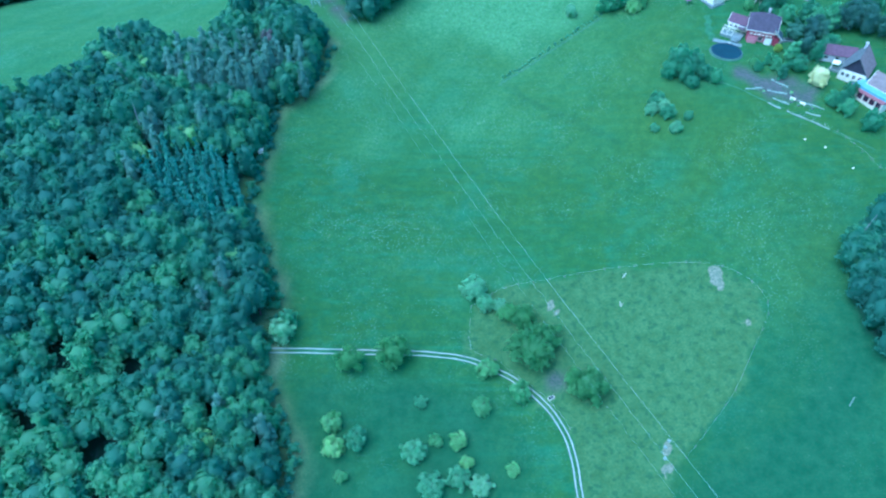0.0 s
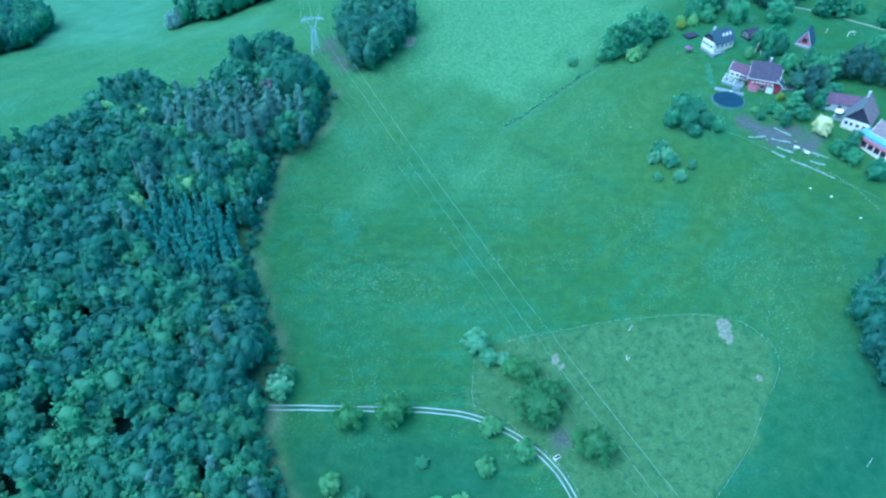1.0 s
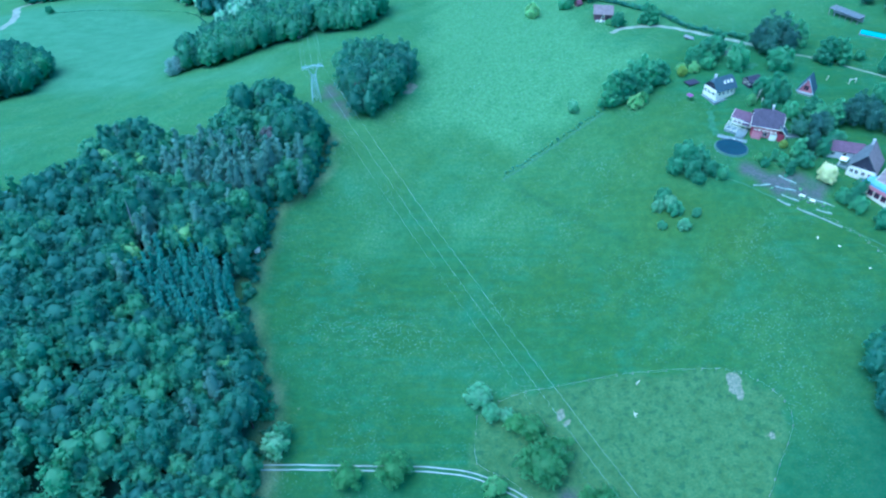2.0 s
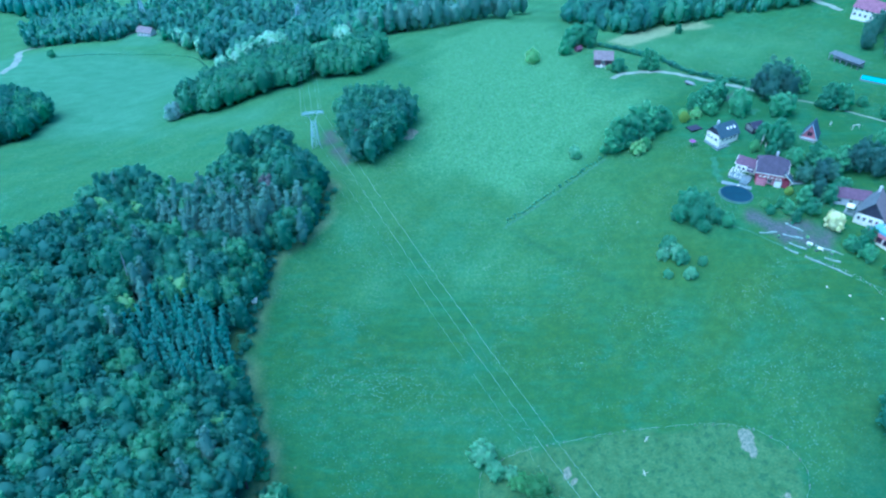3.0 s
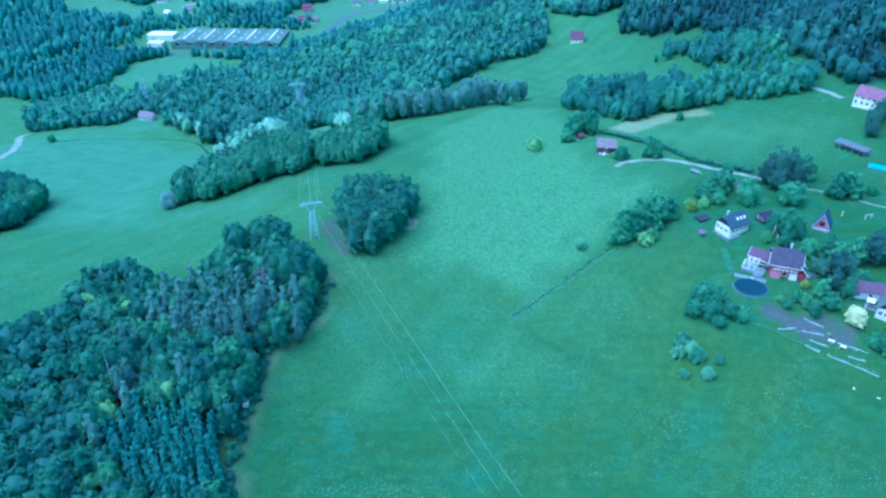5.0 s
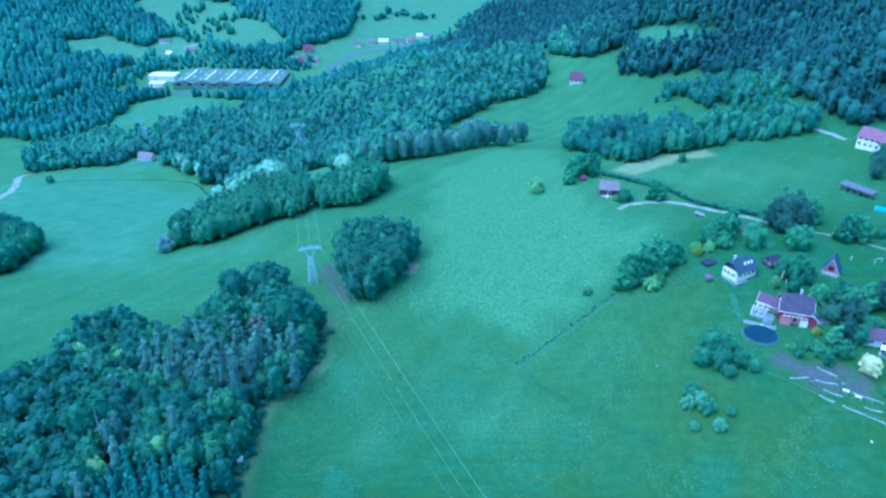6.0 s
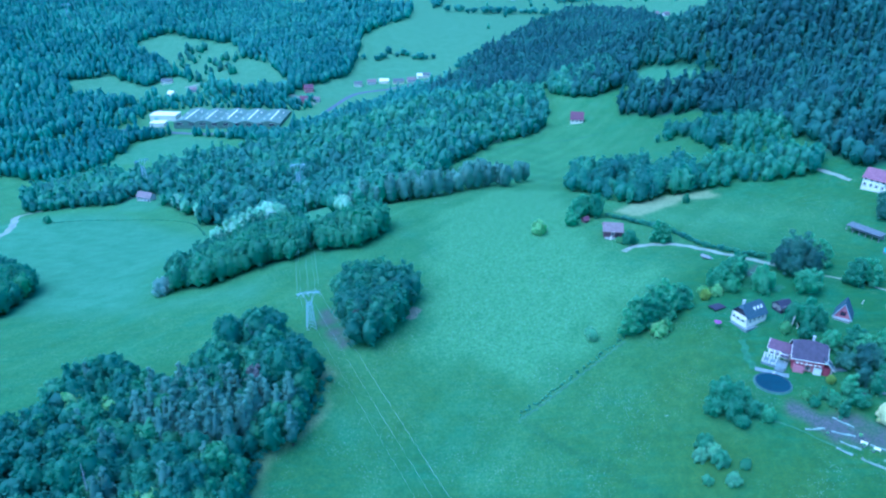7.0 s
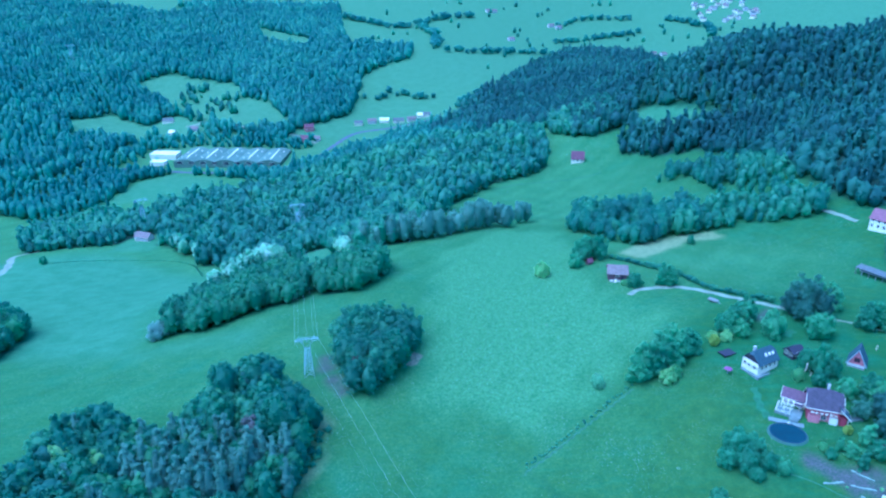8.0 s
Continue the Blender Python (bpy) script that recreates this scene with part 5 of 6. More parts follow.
def round_trampoline(x, y):
    ob = thing("trampoline", "round dark trampoline with a net on posts beside a playhouse", "trampoline", x, y)
    n = 20
    ring = [(math.cos(2 * math.pi * i / n), math.sin(2 * math.pi * i / n)) for i in range(n)]
    bm = bmesh.new()
    low, high = [[bm.verts.new((1.9 * c, 1.9 * q, z)) for c, q in ring] for z in (0.74, 0.80)]
    bm.faces.new(high), bm.faces.new(low[::-1])
    for i in range(n):
        bm.faces.new([low[i], low[(i + 1) % n], high[(i + 1) % n], high[i]])
    part("mat", bm, dark_boards, ob)
    bm = bmesh.new()
    rings = [[bm.verts.new((r * c, r * q, z)) for c, q in ring] for r, z in ((1.92, 0.72), (2.25, 0.72), (2.25, 0.86), (1.92, 0.86))]
    for a, b in zip(rings, rings[1:] + rings[:1]):
        for i in range(n):
            bm.faces.new([a[i], a[(i + 1) % n], b[(i + 1) % n], b[i]])
    part("rim", bm, slate, ob)
    for i in range(0, n, 4):
        c, q = ring[i]
        part("post", rod_between(bmesh.new(), (2.3 * c, 2.3 * q, -0.4), (2.3 * c, 2.3 * q, 2.5), 0.05), steel, ob)


round_trampoline(59.0, 350.6)


def trailer(x, y, turn):
    """A flat two-wheeled farm trailer."""
    ob = thing("trailer", "grey flat farm trailer parked beside the lane", "trailer", x, y, turn)
    part("bed", boxed((-1.9, 1.9, -0.95, 0.95, 0.62, 0.74), (-1.9, 1.9, -0.95, -0.89, 0.74, 1.1), (-1.9, 1.9, 0.89, 0.95, 0.74, 1.1), (-1.9, -1.84, -0.89, 0.89, 0.74, 1.1)), timber, ob)
    part("drawbar", boxed((1.9, 3.1, -0.06, 0.06, 0.5, 0.62)), steel, ob)
    for s in (-1, 1):
        bm = bmesh.new()
        bmesh.ops.create_cone(bm, cap_ends=True, segments=14, radius1=0.36, radius2=0.36, depth=0.22, matrix=Matrix.Translation((-0.2, s * 1.08, 0.34)) @ Matrix.Rotation(math.pi / 2, 4, "X"))
        part("wheel", bm, dark_boards, ob)


trailer(103.6, 300.4, -48)


def parasol(x, y):
    ob = thing("parasol", "pink cloth parasol over a lawn", "parasol", x, y)
    bm = bmesh.new()
    tip = bm.verts.new((0, 0, 2.7))
    rim = [bm.verts.new((1.4 * math.cos(i * math.pi / 4), 1.4 * math.sin(i * math.pi / 4), 2.0)) for i in range(8)]
    for i in range(8):
        bm.faces.new([tip, rim[i], rim[(i + 1) % 8]])
    part("canopy", bm, pink_cloth, ob)
    part("pole", rod_between(bmesh.new(), (0, 0, -0.2), (0, 0, 2.68), 0.04), steel, ob)


parasol(92.6, 254.6)


def goal(x, y, turn):
    ob = thing("football_goal", "small white football goal on a lawn", "goal", x, y, turn)
    for s in (-1.5, 1.5):
        part("post", boxed((s - 0.08, s + 0.08, -0.08, 0.08, -0.3, 1.6)), trim_white, ob)
    part("crossbar", boxed((-1.58, 1.58, -0.08, 0.08, 1.6, 1.76)), trim_white, ob)


goal(156, 261, 15)
for x, y, h, label in ((116.6, 251.3, 4.2, "tall white flag pole leaning in a garden"), (147, 263, 1.6, "short white post on a lawn"), (118.3, 250.5, 1.4, "short white post in a garden")):
    ob = thing("pole", label, "pole", x, y)
    part("shaft", rod_between(bmesh.new(), (0, 0, -0.4), (0.12 * h, 0.0, h), 0.13, 6), trim_white, ob)
    part("cap", boxed((0.12 * h - 0.16, 0.12 * h + 0.16, -0.16, 0.16, h - 0.02, h + 0.1)), trim_white, ob)

# terraced kitchen garden: low stone walls, beds and steps
WALLS = [((110, 202.6), (113.3, 199.6)), ((115, 198.4), (126.3, 189.2)), ((111, 208.2), (117, 205.8)), ((112, 204.5), (116.5, 201.2)), ((119.7, 202.7), (127, 198)), ((120.8, 197.2), (125, 195)),
         ((113.5, 213), (118, 208.8)), ((104, 209.5), (109.6, 209.3))]
for (ax, ay), (bx, by) in WALLS:
    length, turn = math.hypot(bx - ax, by - ay), math.degrees(math.atan2(by - ay, bx - ax))
    wall = thing("garden_wall", "low pale stone retaining wall of a terraced garden", "wall", (ax + bx) / 2, (ay + by) / 2, turn, "garden terrace walls")
    dz = float(ground(bx, by) - ground(ax, ay)) / length
    n = max(3, int(length / 1.1))
    for i in range(n):
        x0, x1 = -length / 2 + length * i / n, -length / 2 + length * (i + 1) / n - 0.03
        z = dz * (x0 + x1) / 2
        part("stone", boxed((x0, x1, -0.30 - 0.12 * math.sin(7 * i), 0.28 + 0.1 * math.sin(3 * i), z - 0.7, z + 0.16 + 0.12 * math.sin(5 * i))), stone, wall)
tagged(new("path", mesh_of("path", *ribbon([(94.6, 214.1), (98.5, 212.2), (103.1, 209), (106.7, 205.6), (111, 202.4), (114.6, 199.6)], 0.4, 0.0, 0.05, 1.0))), "narrow pale garden path along the lawn edge", "path", kind="structure").data.materials.append(dry_strip)
tagged(new("path", mesh_of("path", *ribbon([(126.9, 188), (131.6, 184.6), (137, 179)], 0.4, 0.0, 0.05, 1.0))), "narrow worn path beside a garden", "path", kind="structure").data.materials.append(dry_strip)
for x, y, size in ((118.1, 205.4, 0.9), (119.4, 200.4, 0.7), (117.5, 202.2, 0.8), (109.5, 207.2, 0.6), (123.6, 198.6, 0.7)):
    ob = thing("planter", "pale stone planter in a terraced garden", "planter", x, y, 31 * x, "garden planters")
    part("pot", boxed((-0.5 * size, 0.5 * size, -0.5 * size, 0.5 * size, -0.3, 0.6 * size), (-0.6 * size, 0.6 * size, -0.6 * size, 0.6 * size, 0.6 * size, 0.72 * size)), flagstone, ob)
    part("plant", broad_crown(np.random.default_rng(int(x)), 1.5 * size, 0.6 * size, 6, 0, 60, 0.3, 0.3, 0.5), leaf_pale, ob)
for x, y, turn in ((118, 203, -35), (120.5, 200.6, -35)):
    ob = thing("bench", "white garden bench on a terrace", "bench", x, y, turn, "garden benches")
    part("seat", boxed((-0.9, 0.9, -0.25, 0.25, 0.42, 0.48)), trim_white, ob)
    part("backrest", boxed((-0.9, 0.9, 0.25, 0.32, 0.48, 0.95)), trim_white, ob)
    for s in (-0.8, 0.8):
        part("leg", boxed((s - 0.05, s + 0.05, -0.22, 0.22, -0.1, 0.42)), trim_white, ob)
for i, (x, y) in enumerate(((117.3, 185.5), (122.5, 181.5), (128, 172))):
    ob = thing("bale", "white wrapped bale lying on the meadow edge", "bale", x, y, 50 * i, "bales")
    bm = bmesh.new()
    bmesh.ops.create_cone(bm, cap_ends=True, segments=14, radius1=0.2, radius2=0.2, depth=0.7, matrix=Matrix.Translation((0, 0, 0.16)) @ Matrix.Rotation(1.57, 4, "X"))
    bmesh.ops.bevel(bm, geom=bm.edges[:], offset=0.06, segments=1, affect="EDGES")
    part("wrap", bm, trim_white, ob)
trough = thing("water_trough", "white water trough beside the farm track", "trough", 29.8, 106, 30)
part("tub", boxed((-0.9, 0.9, -0.45, 0.45, -0.2, 0.12), (-0.9, 0.9, -0.45, -0.37, 0.12, 0.6), (-0.9, 0.9, 0.37, 0.45, 0.12, 0.6), (-0.9, -0.82, -0.37, 0.37, 0.12, 0.6), (0.82, 0.9, -0.37, 0.37, 0.12, 0.6)), trim_white, trough)
part("water", boxed((-0.82, 0.82, -0.37, 0.37, 0.12, 0.42)), pool_water, trough)
stand_box = thing("hunting_stand", "pale wooden raised seat at the edge of the wood", "raised seat", -59.9, 185.2, 10)
part("cabin", boxed((-0.8, 0.8, -0.6, 0.6, 1.5, 2.6), (-0.95, 0.95, -0.75, 0.75, 2.6, 2.72)), trim_white, stand_box)
for sx in (-0.6, 0.6):
    for sy in (-0.4, 0.4):
        part("leg", boxed((sx - 0.06, sx + 0.06, sy - 0.06, sy + 0.06, -0.4, 1.5)), timber, stand_box)
for x, y in ((57.6, 90.4), (57, 87.5), (58.8, 92)):
    ob = thing("boulder", "pale weathered boulder lying in a pasture", "boulder", x, y, 77 * x, "pasture boulders")
    bm = bmesh.new()
    bmesh.ops.create_icosphere(bm, subdivisions=2, radius=0.55)
    for v in bm.verts:
        v.co *= 1 + 0.3 * noise.noise(v.co * 1.5 + Vector((x, y, 0)))
        v.co.z *= 0.6
    part("rock", bm, stone, ob)

# ---- power line ----


def lattice(bm, a, b, r):
    rod_between(bm, a, b, r, 4)


def pylon(x, y, turn, tall=1.17, label="pale lattice steel pylon with a wide flat crossarm on a meadow"):
    ob = thing("pylon", label, "pylon", x, y, turn, "pylons")
    ob.scale = (max(1.0, tall / 1.3), 1.0, tall)
    H, A = 13.4, 4.0
    feet = [(-1.7, -1.2), (1.7, -1.2), (1.7, 1.2), (-1.7, 1.2)]

    def level(z):
        k = 1 - 0.52 * min(z, 9.5) / 9.5
        return [(fx * k, fy * k, z) for fx, fy in feet]
    for i in range(4):
        bm = bmesh.new()
        lattice(bm, (*feet[i], -0.6), level(9.5)[i], 0.10)
        lattice(bm, level(9.5)[i], (level(9.5)[i][0] * 2.3, level(9.5)[i][1] * 0.5, 12.3), 0.06)
        part("leg", bm, steel, ob)
    stages = [0.0, 2.6, 4.8, 6.6, 8.1, 9.5]
    for z0, z1 in zip(stages, stages[1:]):
        bm = bmesh.new()
        p, q = level(z0), level(z1)
        for i in range(4):
            j = (i + 1) % 4
            lattice(bm, p[i], q[j], 0.05), lattice(bm, p[j], q[i], 0.05), lattice(bm, q[i], q[j], 0.045)
        part("bracing", bm, steel, ob)
    bm = bmesh.new()
    for s in (-0.4, 0.4):
        lattice(bm, (-A, s, 12.4), (A, s, 12.4), 0.04)
        lattice(bm, (-A, s, 12.4), (-1.9, s, 11.6), 0.035), lattice(bm, (A, s, 12.4), (1.9, s, 11.6), 0.035), lattice(bm, (-A, s, 12.4), (-1.2, s, 12.9), 0.05), lattice(bm, (A, s, 12.4), (1.2, s, 12.9), 0.05), lattice(bm, (-1.2, s, 12.9), (1.2, s, 12.9), 0.05)
    for i in range(9):
        lattice(bm, (-A + i, -0.4, 12.4), (-A + i + (1 if i < 8 else -1), 0.4, 12.4), 0.035)
    part("crossarm", bm, steel, ob)
    for s in (-1, 1):
        bm = bmesh.new()
        lattice(bm, (s * 2.2, 0, 12.4), (s * 2.6, 0, H), 0.08), lattice(bm, (s * 3.2, 0, 12.4), (s * 2.6, 0, H), 0.08)
        part("peak", bm, steel, ob)
    for k in (-A, 0.0, A):
        bm = bmesh.new()
        lattice(bm, (k, 0, 12.4), (k, 0, 11.3), 0.09)
        part("insulator", bm, steel, ob)
    return ob


LINE_TURN = 16.0
pylon(-50, 263.3, LINE_TURN)
pylon(-101.4, 519.3, 14, 1.75)
pylon(-241, 594, 40, 1.75)
pylon(-590, 1240, 30, 2.2)


def cable(name, label, start, end, sag, r):
    n = 40
    c = bpy.data.curves.new(name, "CURVE")
    c.dimensions, c.bevel_depth, c.bevel_resolution = "3D", r, 0
    s = c.splines.new("POLY")
    s.points.add(n)
    for i in range(n + 1):
        t = i / n
        p = Vector(start).lerp(Vector(end), t)
        s.points[i].co = (p.x, p.y, p.z - sag * 4 * t * (1 - t), 1)
    c.materials.append(wire_metal)
    return tagged(new(name, c), label, "cable", "power cables")


LINE_WAY = Vector((math.sin(radians(28.05)), -math.cos(radians(28.05)), 0))
LINE_SIDE = Vector((-LINE_WAY.y, LINE_WAY.x, 0))
for k in (-4.0, 0.0, 4.0):
    start = Vector((-49.4, 261.9, 31.2)) + k * LINE_SIDE
    end = start + 270 * LINE_WAY + Vector((0, 0, -24.8))
    cable("power_cable", "thin bright power cable slung over the meadow", start, end, 6.3, 0.018 if k > 0 else 0.014 if k == 0 else 0.007)
    far = Vector((-101.4, 519.3, float(ground(-101.4, 519.3)) + 19.8)) + k * Vector((0.97, 0.24, 0))
    cable("power_cable", "thin bright power cable running down the valley", Vector((-50, 263.3, float(ground(-50, 263.3)) + 13.2)) + k * Vector((0.96, 0.276, 0)), far, 2.5, 0.02)

for k in (-2.6, 2.6):
    cable("power_cable", "thin earth wire running down the valley", Vector((-50, 263.3, float(ground(-50, 263.3)) + 15.5)) + k * Vector((0.96, 0.276, 0)),
          Vector((-101.4, 519.3, float(ground(-101.4, 519.3)) + 23)) + k * Vector((0.97, 0.24, 0)), 2.0, 0.014)

# ---- fences ----


def fence(line, spacing, label, height=1.1, mat=None):
    p = smooth_line(line, spacing)
    mid = p.mean(0)
    ob = thing("fence", label, "fence", float(mid[0]), float(mid[1]))
    zc = float(ground(mid[0], mid[1]))
    shape = mesh_of("post", *[np.array(a) for a in ([[sx * 0.06, sy * 0.06, z] for z in (-0.3, height) for sx, sy in ((-1, -1), (1, -1), (1, 1), (-1, 1))],
                                                    [[0, 1, 5, 4], [1, 2, 6, 5], [2, 3, 7, 6], [3, 0, 4, 7], [4, 5, 6, 7], [3, 2, 1, 0]])])
    shape.polygons.foreach_set("use_smooth", np.zeros(6, bool))
    shape.materials.append(mat or timber)
    tops = []
    for x, y in p:
        post = new("post", shape)
        post.parent = ob
        post.location = (x - mid[0], y - mid[1], float(ground(x, y)) - zc)
        tops.append(Vector(post.location))
    for z in (0.45, 0.95):
        bm = bmesh.new()
        for a, b in zip(tops, tops[1:]):
            rod_between(bm, a + Vector((0, 0, z)), b + Vector((0, 0, z)), 0.006, 3)
        part("wire", bm, steel, ob)


fence([(8.5, 135.5), (19, 141.5), (37, 144), (53.5, 145), (76, 143), (85.5, 138), (90.5, 131), (90.5, 124), (84.5, 114.5), (77.5, 103.5), (68, 93), (62, 87)], 4.0, "wire pasture fence on pale wooden posts", 1.05)
fence([(34, 97), (30, 104), (23.5, 110.5), (15, 118), (8, 121.5), (8.5, 135)], 4.0, "wire fence on wooden posts along a track")
fence([(115, 198), (128, 187.5), (137, 168)], 3.5, "garden fence on wooden posts along the meadow")

# ---- single trees, bushes and hedges ----
gr = np.random.default_rng(21)
round_tree = tree_kind("garden_tree", "leafy green garden tree with a rounded crown", broad_crown(gr, 8.0, 3.4, 26, 0, 2000, 0.083, -0.2, 0.50), trunk_mesh(gr, 6, 0.2), leaf_garden)
dark_tree = tree_kind("garden_tree", "dark dense conifer in a garden", broad_crown(gr, 9.0, 2.7, 23, 0, 2170, 0.122, -0.25, 0.5, 0.35), trunk_mesh(gr, 7, 0.2), leaf_garden)
tall_tree = tree_kind("garden_tree", "tall dark leafy tree behind houses", broad_crown(gr, 12.0, 3.8, 26, 0, 2000, 0.075, -0.15, 0.50), trunk_mesh(gr, 9, 0.25), leaf_plum)
weep_tree = tree_kind("garden_tree", "drooping green tree beside a house", broad_crown(gr, 7.6, 3.3, 26, 0, 2000, 0.075, -0.25, 0.50), trunk_mesh(gr, 6, 0.2), leaf_garden)
bush = tree_kind("bush", "loose bluish green bush on open meadow", broad_crown(gr, 3.2, 1.8, 18, 0, 2000, 0.113, -0.35, 0.50), trunk_mesh(gr, 2, 0.08, 3, 0.6), leaf_willow)
green_bush = tree_kind("bush", "bright green rounded bush", broad_crown(gr, 4.0, 2.3, 26, 0, 2000, 0.104, -0.35, 0.50), trunk_mesh(gr, 2.5, 0.1, 3, 0.7), leaf_pale)
fruit = tree_kind("fruit_tree", "small pale green fruit tree in rough grass", broad_crown(gr, 3.0, 2.0, 26, 0, 1500, 0.110, -0.1, 0.68), trunk_mesh(gr, 3, 0.1, 4, 0.8), leaf_pale, "orchard trees")
fruit_blue = tree_kind("fruit_tree", "small blue-green fruit tree in rough grass", broad_crown(gr, 2.9, 2.1, 26, 0, 1500, 0.110, -0.1, 0.68), trunk_mesh(gr, 3, 0.1, 4, 0.8), leaf_willow, "orchard trees")
oak_big = tree_kind("broadleaf_tree", "old spreading tree with loose olive-green foliage in a pasture", broad_crown(gr, 8.0, 4.4, 26, 0, 2000, 0.065, -0.1, 0.50), trunk_mesh(gr, 6, 0.3, 7, 2.5), leaf_open)
grey_tree = tree_kind("broadleaf_tree", "silvery grey-green tree at a field edge", broad_crown(gr, 7.0, 3.4, 26, 0, 2000, 0.075, -0.2, 0.50), trunk_mesh(gr, 6, 0.2), leaf_willow)
cream = tree_kind("blossom_tree", "round cream-yellow blossoming tree in a garden", broad_crown(gr, 6.4, 2.9, 29, 0, 2170, 0.088, -0.2, 0.15), trunk_mesh(gr, 4, 0.15), leaf_cream)
yellow = tree_kind("bush", "bright yellow-green shrub in a garden", broad_crown(gr, 3.4, 1.6, 16, 0, 1971, 0.145, -0.3, 0.35), trunk_mesh(gr, 2, 0.08, 3, 0.5), leaf_yellow)
models += [round_tree, dark_tree, tall_tree, weep_tree, bush, green_bush, fruit, fruit_blue, oak_big, grey_tree, cream, yellow]
blue_tree = tree_kind("bush", "tall blue-grey bush at the end of a wood", broad_crown(gr, 7.5, 3.6, 18, 0, 1400, 0.09, -0.2, 0.35), trunk_mesh(gr, 5, 0.2), leaf_blue)
models.append(blue_tree)
def plant(model, spots, high=1.0):
    """Copies of one plant at x, y, size; high stretches them upwards."""
    for x, y, size in spots:
        stand(model, x, y, size, gr.uniform(0, 6.3), 0.1, gr.uniform(0.85, 1.15), high * gr.uniform(0.78, 1.12))


plant(blue_tree, ((-121.5, 311.5, 1.2),))
plant(bush, ((73.5, 207, 1.44), (76.4, 201.2, 1.44), (71.2, 203, 1.15), (82.9, 198.9, 0.89), (71.2, 195.4, 0.85), (78, 194.4, 1.06), (74.8, 204, 1.27)))
plant(weep_tree, ((84.5, 216.5, 1.05), (91, 216, 0.85), (83, 222.5, 1.15), (88.5, 221.5, 1.0), (79.6, 218, 0.8), (94, 213.8, 0.6), (86.5, 212.6, 0.6), (115, 273, 1.26), (131, 272, 1.38)), 1.12)
plant(dark_tree, ((63, 256, 1.38), (66, 258, 1.43), (69.5, 259, 1.43), (73, 262, 1.49), (77, 264.5, 1.49), (81, 266, 1.32), (84.5, 268, 0.99), (103.8, 281, 1.2), (107, 280, 1.32), (101, 277, 0.9), (110, 285, 1.2),
     (141.8, 296, 1.21), (146, 292, 1.21), (150.5, 276, 1.26), (154, 277.5, 1.21), (158, 277, 1.16), (113.6, 220.3, 0.5), (115.5, 217.5, 0.65), (117, 213.5, 0.6), (121.5, 220.7, 0.95), (139.6, 236.3, 1.2), (132, 239.8, 1.1), (89.6, 319, 1.04), (92.5, 318, 0.99)), 1.28)
plant(tall_tree, ((127.9, 288, 1.05), (132, 290, 1.10), (136.5, 290.5, 1.10), (139.4, 286, 0.92), (130, 283, 0.92), (125.1, 231.3, 0.75), (127.4, 224.2, 0.65), (133.6, 230.8, 0.75), (145.5, 236, 0.89), (151.9, 237.4, 0.94), (131, 231.5, 0.88), (141, 236, 0.82),
     (146, 236, 0.92), (151, 233, 0.92), (157, 231, 0.92), (150, 243, 0.73), (200, 340, 0.92), (194, 335, 0.92), (206, 333, 1.01), (190, 328, 0.82), (199, 325, 0.92), (196, 317, 0.92), (204, 318, 1.01)))
plant(round_tree, ((122, 252, 1.21), (125, 250.5, 0.9), (118, 254, 0.88), (109.7, 217.5, 0.45), (122.9, 216.6, 0.8), (130.2, 221.3, 0.85), (135.3, 225.1, 0.8), (131.5, 198.7, 0.7), (136.4, 203, 0.7), (134, 238, 1.10), (137, 226.5, 0.77), (77.5, 318.5, 0.83),
     (125, 240.5, 0.88), (119, 246, 0.66), (99, 279, 0.77), (104, 274, 0.83), (61.5, 352, 1.3), (65.5, 356, 1.5), (69.5, 353, 1.3), (57.5, 343.5, 0.9), (118, 369, 0.55),
     (133, 196, 0.77), (129.5, 200, 0.66), (138, 188, 0.88), (166, 278.5, 0.55), (172, 268, 0.99), (160, 248, 0.99), (164, 240, 1.10), (158, 222, 0.99), (-270, 494, 0.77)))
plant(green_bush, ((72.5, 254.3, 1.3), (75.5, 256, 1.1), (94, 274, 0.9), (98.5, 273, 0.9), (119.5, 231, 0.6), (109, 221, 0.6), (74, 321, 0.7), (41.5, 337, 1.5),
     (114, 249.5, 0.9)))
plant(grey_tree, ((49.2, 256.4, 0.62),), 1.4)
plant(cream, ((127.5, 209.3, 1.2),))
plant(yellow, ((93.5, 270.8, 1.25), (118.7, 226.2, 0.95)))
plant(oak_big, ((25.7, 118.3, 1.45), (29.7, 122.5, 1.00), (23.2, 129.5, 0.80), (39.6, 106.8, 1.10), (36.6, 109.7, 0.70), (-14.0, 117.0, 1.05), (-26.2, 114.7, 0.85), (19.3, 131.9, 0.60),))
plant(grey_tree, ((9.2, 139.8, 1.15), (12.4, 135.5, 0.80), (16.9, 134.4, 0.70), (-45.4, 121.7, 1.10), (-44.2, 125.8, 0.80),))
plant(fruit, ((-29.3, 97.0, 1.35), (-28.4, 90.4, 1.40), (-26.0, 83.1, 0.85), (-2.1, 93.6, 0.85), (3.9, 93.8, 1.15), (6.2, 87.8, 0.90), (18.0, 86.2, 0.90), (10.6, 103.1, 1.20), (21.4, 107.2, 1.35), (12.4, 114.2, 1.30),))
plant(fruit_blue, ((-22.8, 93.0, 1.40), (-7.7, 90.3, 1.35), (-2.7, 81.3, 1.55), (4.0, 83.4, 1.25), (9.8, 81.6, 1.25), (-6.0, 104.5, 0.80),))
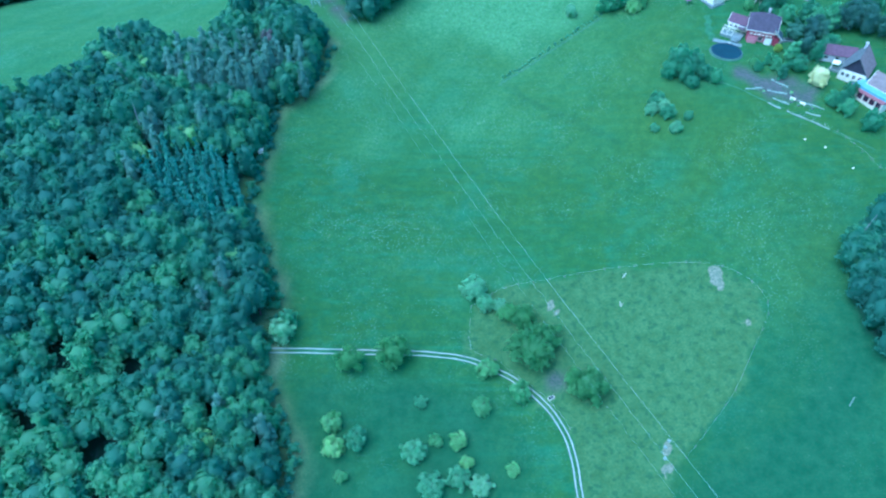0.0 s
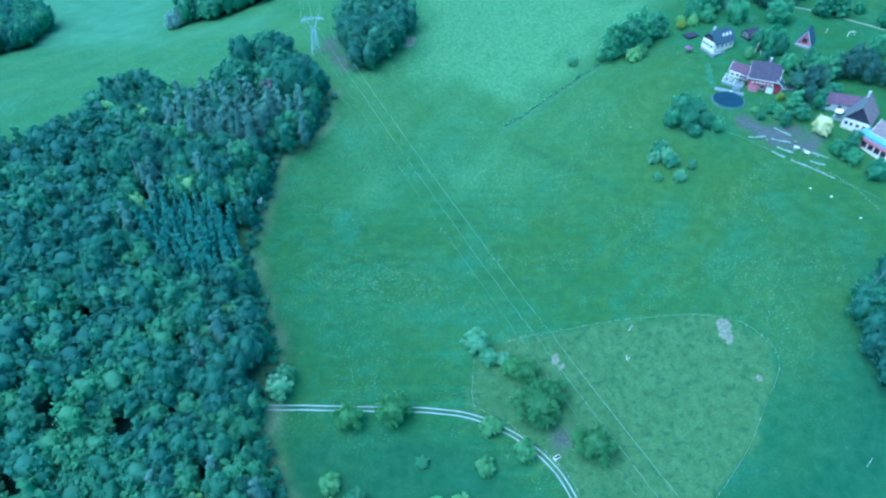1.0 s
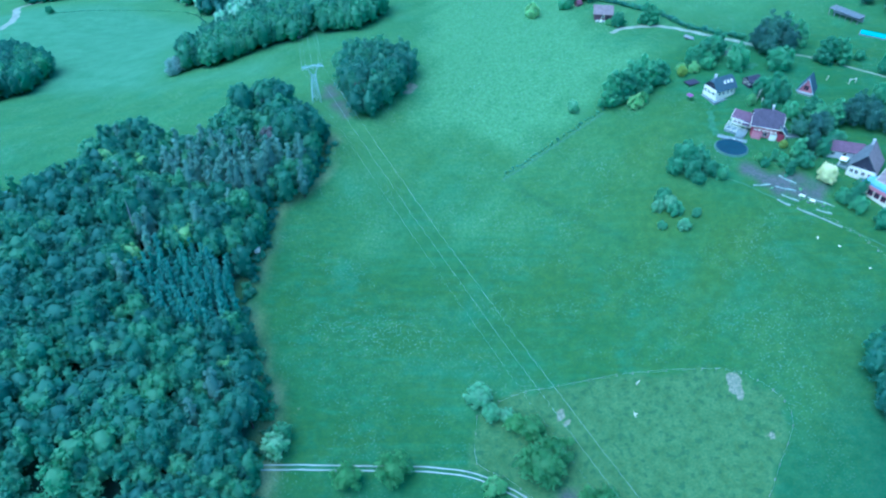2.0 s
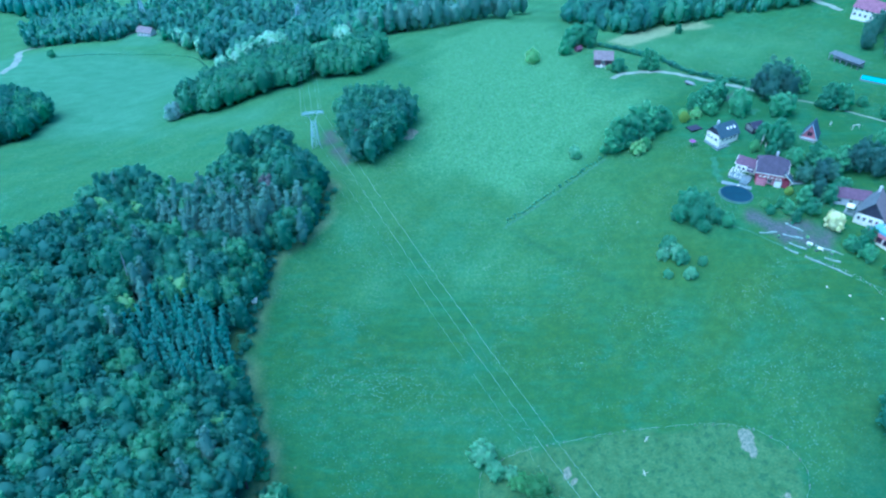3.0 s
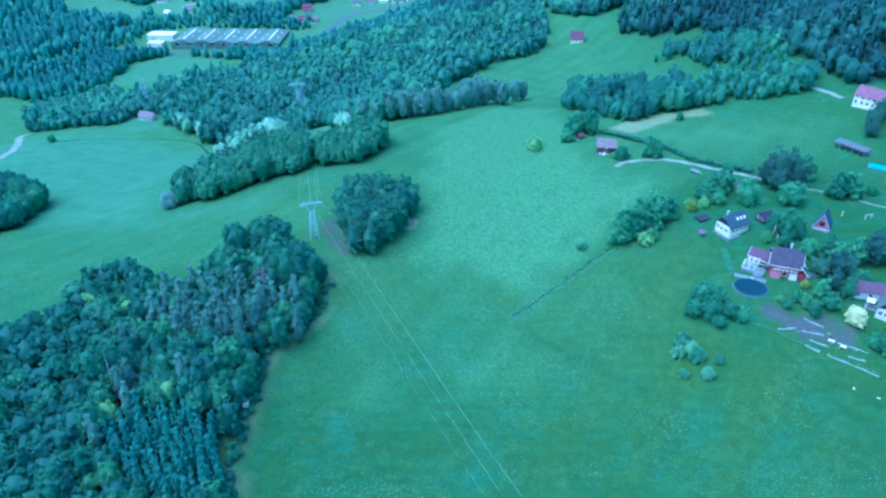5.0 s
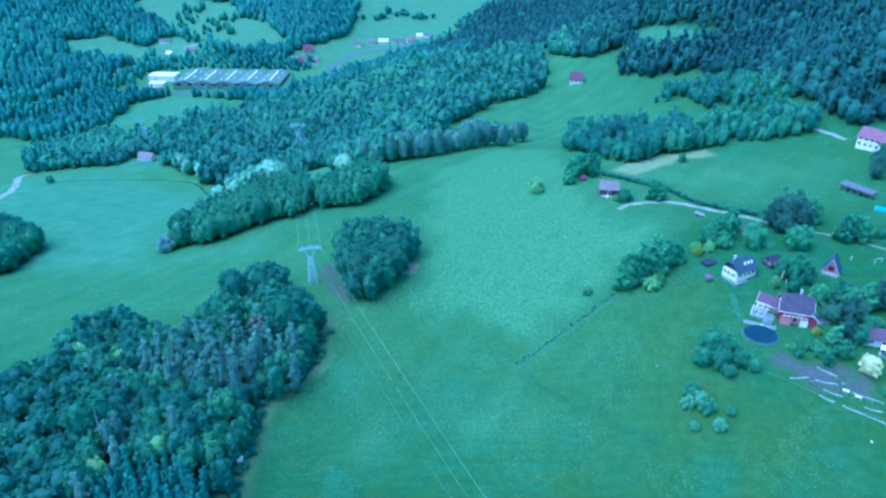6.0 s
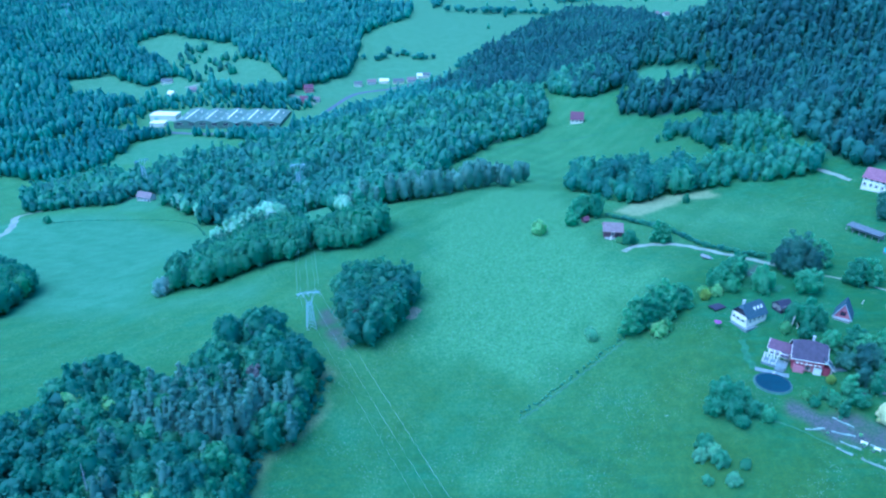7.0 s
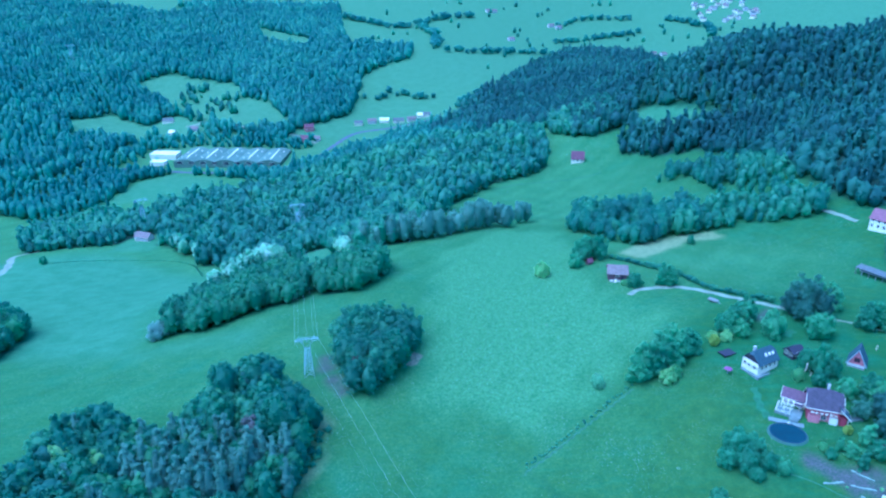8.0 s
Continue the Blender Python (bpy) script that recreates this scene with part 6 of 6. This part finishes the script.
# White rods added in place of two small pale animals.
for x, y, turn in ((54.3, 141.8, 20), (52.1, 132.5, 130)):
    ob = thing("salt_lick_stand", "white crossed rods standing in for pale pasture animals", "stakes", x, y, turn, "pasture stakes")
    for dx in (-0.5, 0.5):
        part("stake", rod_between(bmesh.new(), (-dx, 0, -0.3), (dx, 0.25 * dx, 1.6), 0.09, 6), trim_white, ob)
stick = thing("pole", "thin pale leaning stake in meadow grass", "pole", 103, 96)
part("shaft", rod_between(bmesh.new(), (0, 0, -0.3), (1.3, 1.6, 1.9), 0.07, 6), dead_wood, stick)
snag = thing("dead_tree", "short bare grey dead trunk at a wood edge", "dead tree", 116.5, 141)
part("trunk", trunk_mesh(gr, 15.0, 0.2, 3, 0.7, 1.8), dead_wood, snag)
dead = thing("dead_tree", "bare grey dead trunk leaning above the wood", "dead tree", -95.3, 182.5)
part("trunk", trunk_mesh(gr, 19.0, 0.26, 4, 0.9, 0.6), dead_wood, dead)
reds = [tree_kind("broadleaf_tree", "reddish-brown withered tree at the edge of a wood", broad_crown(gr, 13.0, 2.4, 18, 0, 768, 0.130, 0.1, 0.4), trunk_mesh(gr, 10, 0.2), plain("withered_leaves", (0.165, 0.172, 0.122), 0.8, 0.4, 1.0))]
models += reds
for x, y, s in ((-33, 260.5, 0.85), (-31, 259, 0.8), (-60.4, 224.2, 1.3), (-112, 150, 0.9)):
    stand(reds[0], x, y, s, 0.5)
row_shapes = [tree_kind("broadleaf_tree", "dark round tree in a row at the meadow edge", broad_crown(gr, h, r, 18, 0, 768, 0.096, -0.12, 0.3), trunk_mesh(gr, 8, 0.2), leaf_pine, "row of trees") for h, r in ((13.0, 4.6), (12.0, 4.2))]
models += row_shapes
for i, (x, y) in enumerate(((-22, 399), (-15, 401), (-10.3, 401), (-4, 404), (1.7, 407.5), (7, 411), (12.8, 416), (17.5, 418), (24, 423), (30, 427), (42, 434), (47, 438), (-29, 397), (-36, 396), (-43, 399), (-50, 402), (-18, 407), (-8, 409), (4, 416), (12, 424), (20, 429), (34, 421))):
    stand(row_shapes[i % 2], x, y, gr.uniform(0.7, 1.0), i * 1.3, 0.1, gr.uniform(1.1, 1.6))
willow_shapes = [tree_kind("willow_tree", "silvery pale willow tree at the end of a wood", broad_crown(gr, 13.0, 4.4, 21, 0, 950, 0.086, 0.05, 0.3), trunk_mesh(gr, 8, 0.25), leaf_silver, "willows")]
models += willow_shapes
for x, y, s in ((-100, 352, 1.35), (-94, 360, 1.4), (-87, 366, 1.4), (-82, 368, 1.3), (-93, 379, 1.2), (-106, 348, 1.2), (-90, 373, 1.3), (-98, 366, 1.2), (-52, 386, 0.8), (-55, 390, 0.8), (-158, 492, 0.9), (-168, 500, 0.9), (-180, 508, 0.9), (-190, 520, 0.9), (-95, 398, 0.9)):
    stand(willow_shapes[0], x, y, s, gr.uniform(0, 6))


def hedge_row(name, label, line, spacing, size, mat, jitter=0.5):
    p = smooth_line(line, spacing)
    p = p + gr.uniform(-jitter, jitter, p.shape)
    shapes = [broad_crown(gr, 2.4 * size, 1.3 * size, 7, 0, 60, 0.17, -0.05, 0.4) for _ in range(3)]
    ob = planted(name, label, p, shapes, mat, gr, 0.7, 1.25)
    return tagged(ob, category="hedge")


hedge_row("hedge", "clipped dark hedge along a gravel lane", [(76, 352), (86, 341), (98.5, 327.5), (106, 313), (118, 304), (126, 298)], 1.5, 1.0, leaf_green_far)
hedge_row("hedge", "sparse low hedge along a ditch between two meadows", [(21.5, 225), (29, 230), (38.5, 237.5), (51.5, 247.5), (60, 254)], 0.9, 0.30, leaf_ridge_hazed, 0.8)
hedge_row("hedge", "line of scrub along a field boundary", [(-268, 494), (-235, 497), (-175, 491), (-146, 447)], 1.5, 0.35, leaf_green_far, 0.8)
hedge_row("hedge", "undergrowth along the edge of the wood", FOREST[:17], 1.7, 1.15, leaf_green_far, 1.5)
for line, size in (([(21, 1342), (86, 1349), (202, 1389)], 4.5), ([(-26, 1549), (1, 1452), (-4, 1371)], 5.0), ([(504, 1682), (561, 1593), (550, 1526)], 5.0), ([(-206, 1639), (-82, 1538), (8, 1631), (82, 1673)], 5.0),
                   ([(230, 1500), (330, 1560), (420, 1600)], 4.0), ([(-100, 1060), (-60, 1085), (-10, 1060)], 3.5), ([(260, 1640), (340, 1700), (430, 1690)], 4.5), ([(120, 1130), (60, 1080), (30, 1020)], 4.0)):
    hedge_row("hedge", "distant field hedge with trees", line, 6.0, size, leaf_far_hazed, 8.0)
far_trees = np.random.default_rng(5)
spots = np.stack([far_trees.uniform(-120, 620, 90), far_trees.uniform(1180, 1900, 90)], -1)
planted("woodland", "scattered distant trees on open meadows", spots, tiny_shapes, leaf_ridge_hazed, far_trees, 0.6, 1.1)
spots = np.concatenate([np.random.default_rng(6).normal((-353, 1066), (13, 22), (24, 2)), np.random.default_rng(8).normal((-290, 1012), (14, 24), (24, 2)), np.random.default_rng(9).normal((-245, 1200), (22, 50), (26, 2))])
planted("woodland", "small groups of trees on a distant meadow", spots, tiny_shapes, leaf_ridge_hazed, far_trees, 0.6, 1.1)

# the models that the copies were made from
for model in models:
    for o in (*model.children_recursive, model):
        bpy.data.objects.remove(o)
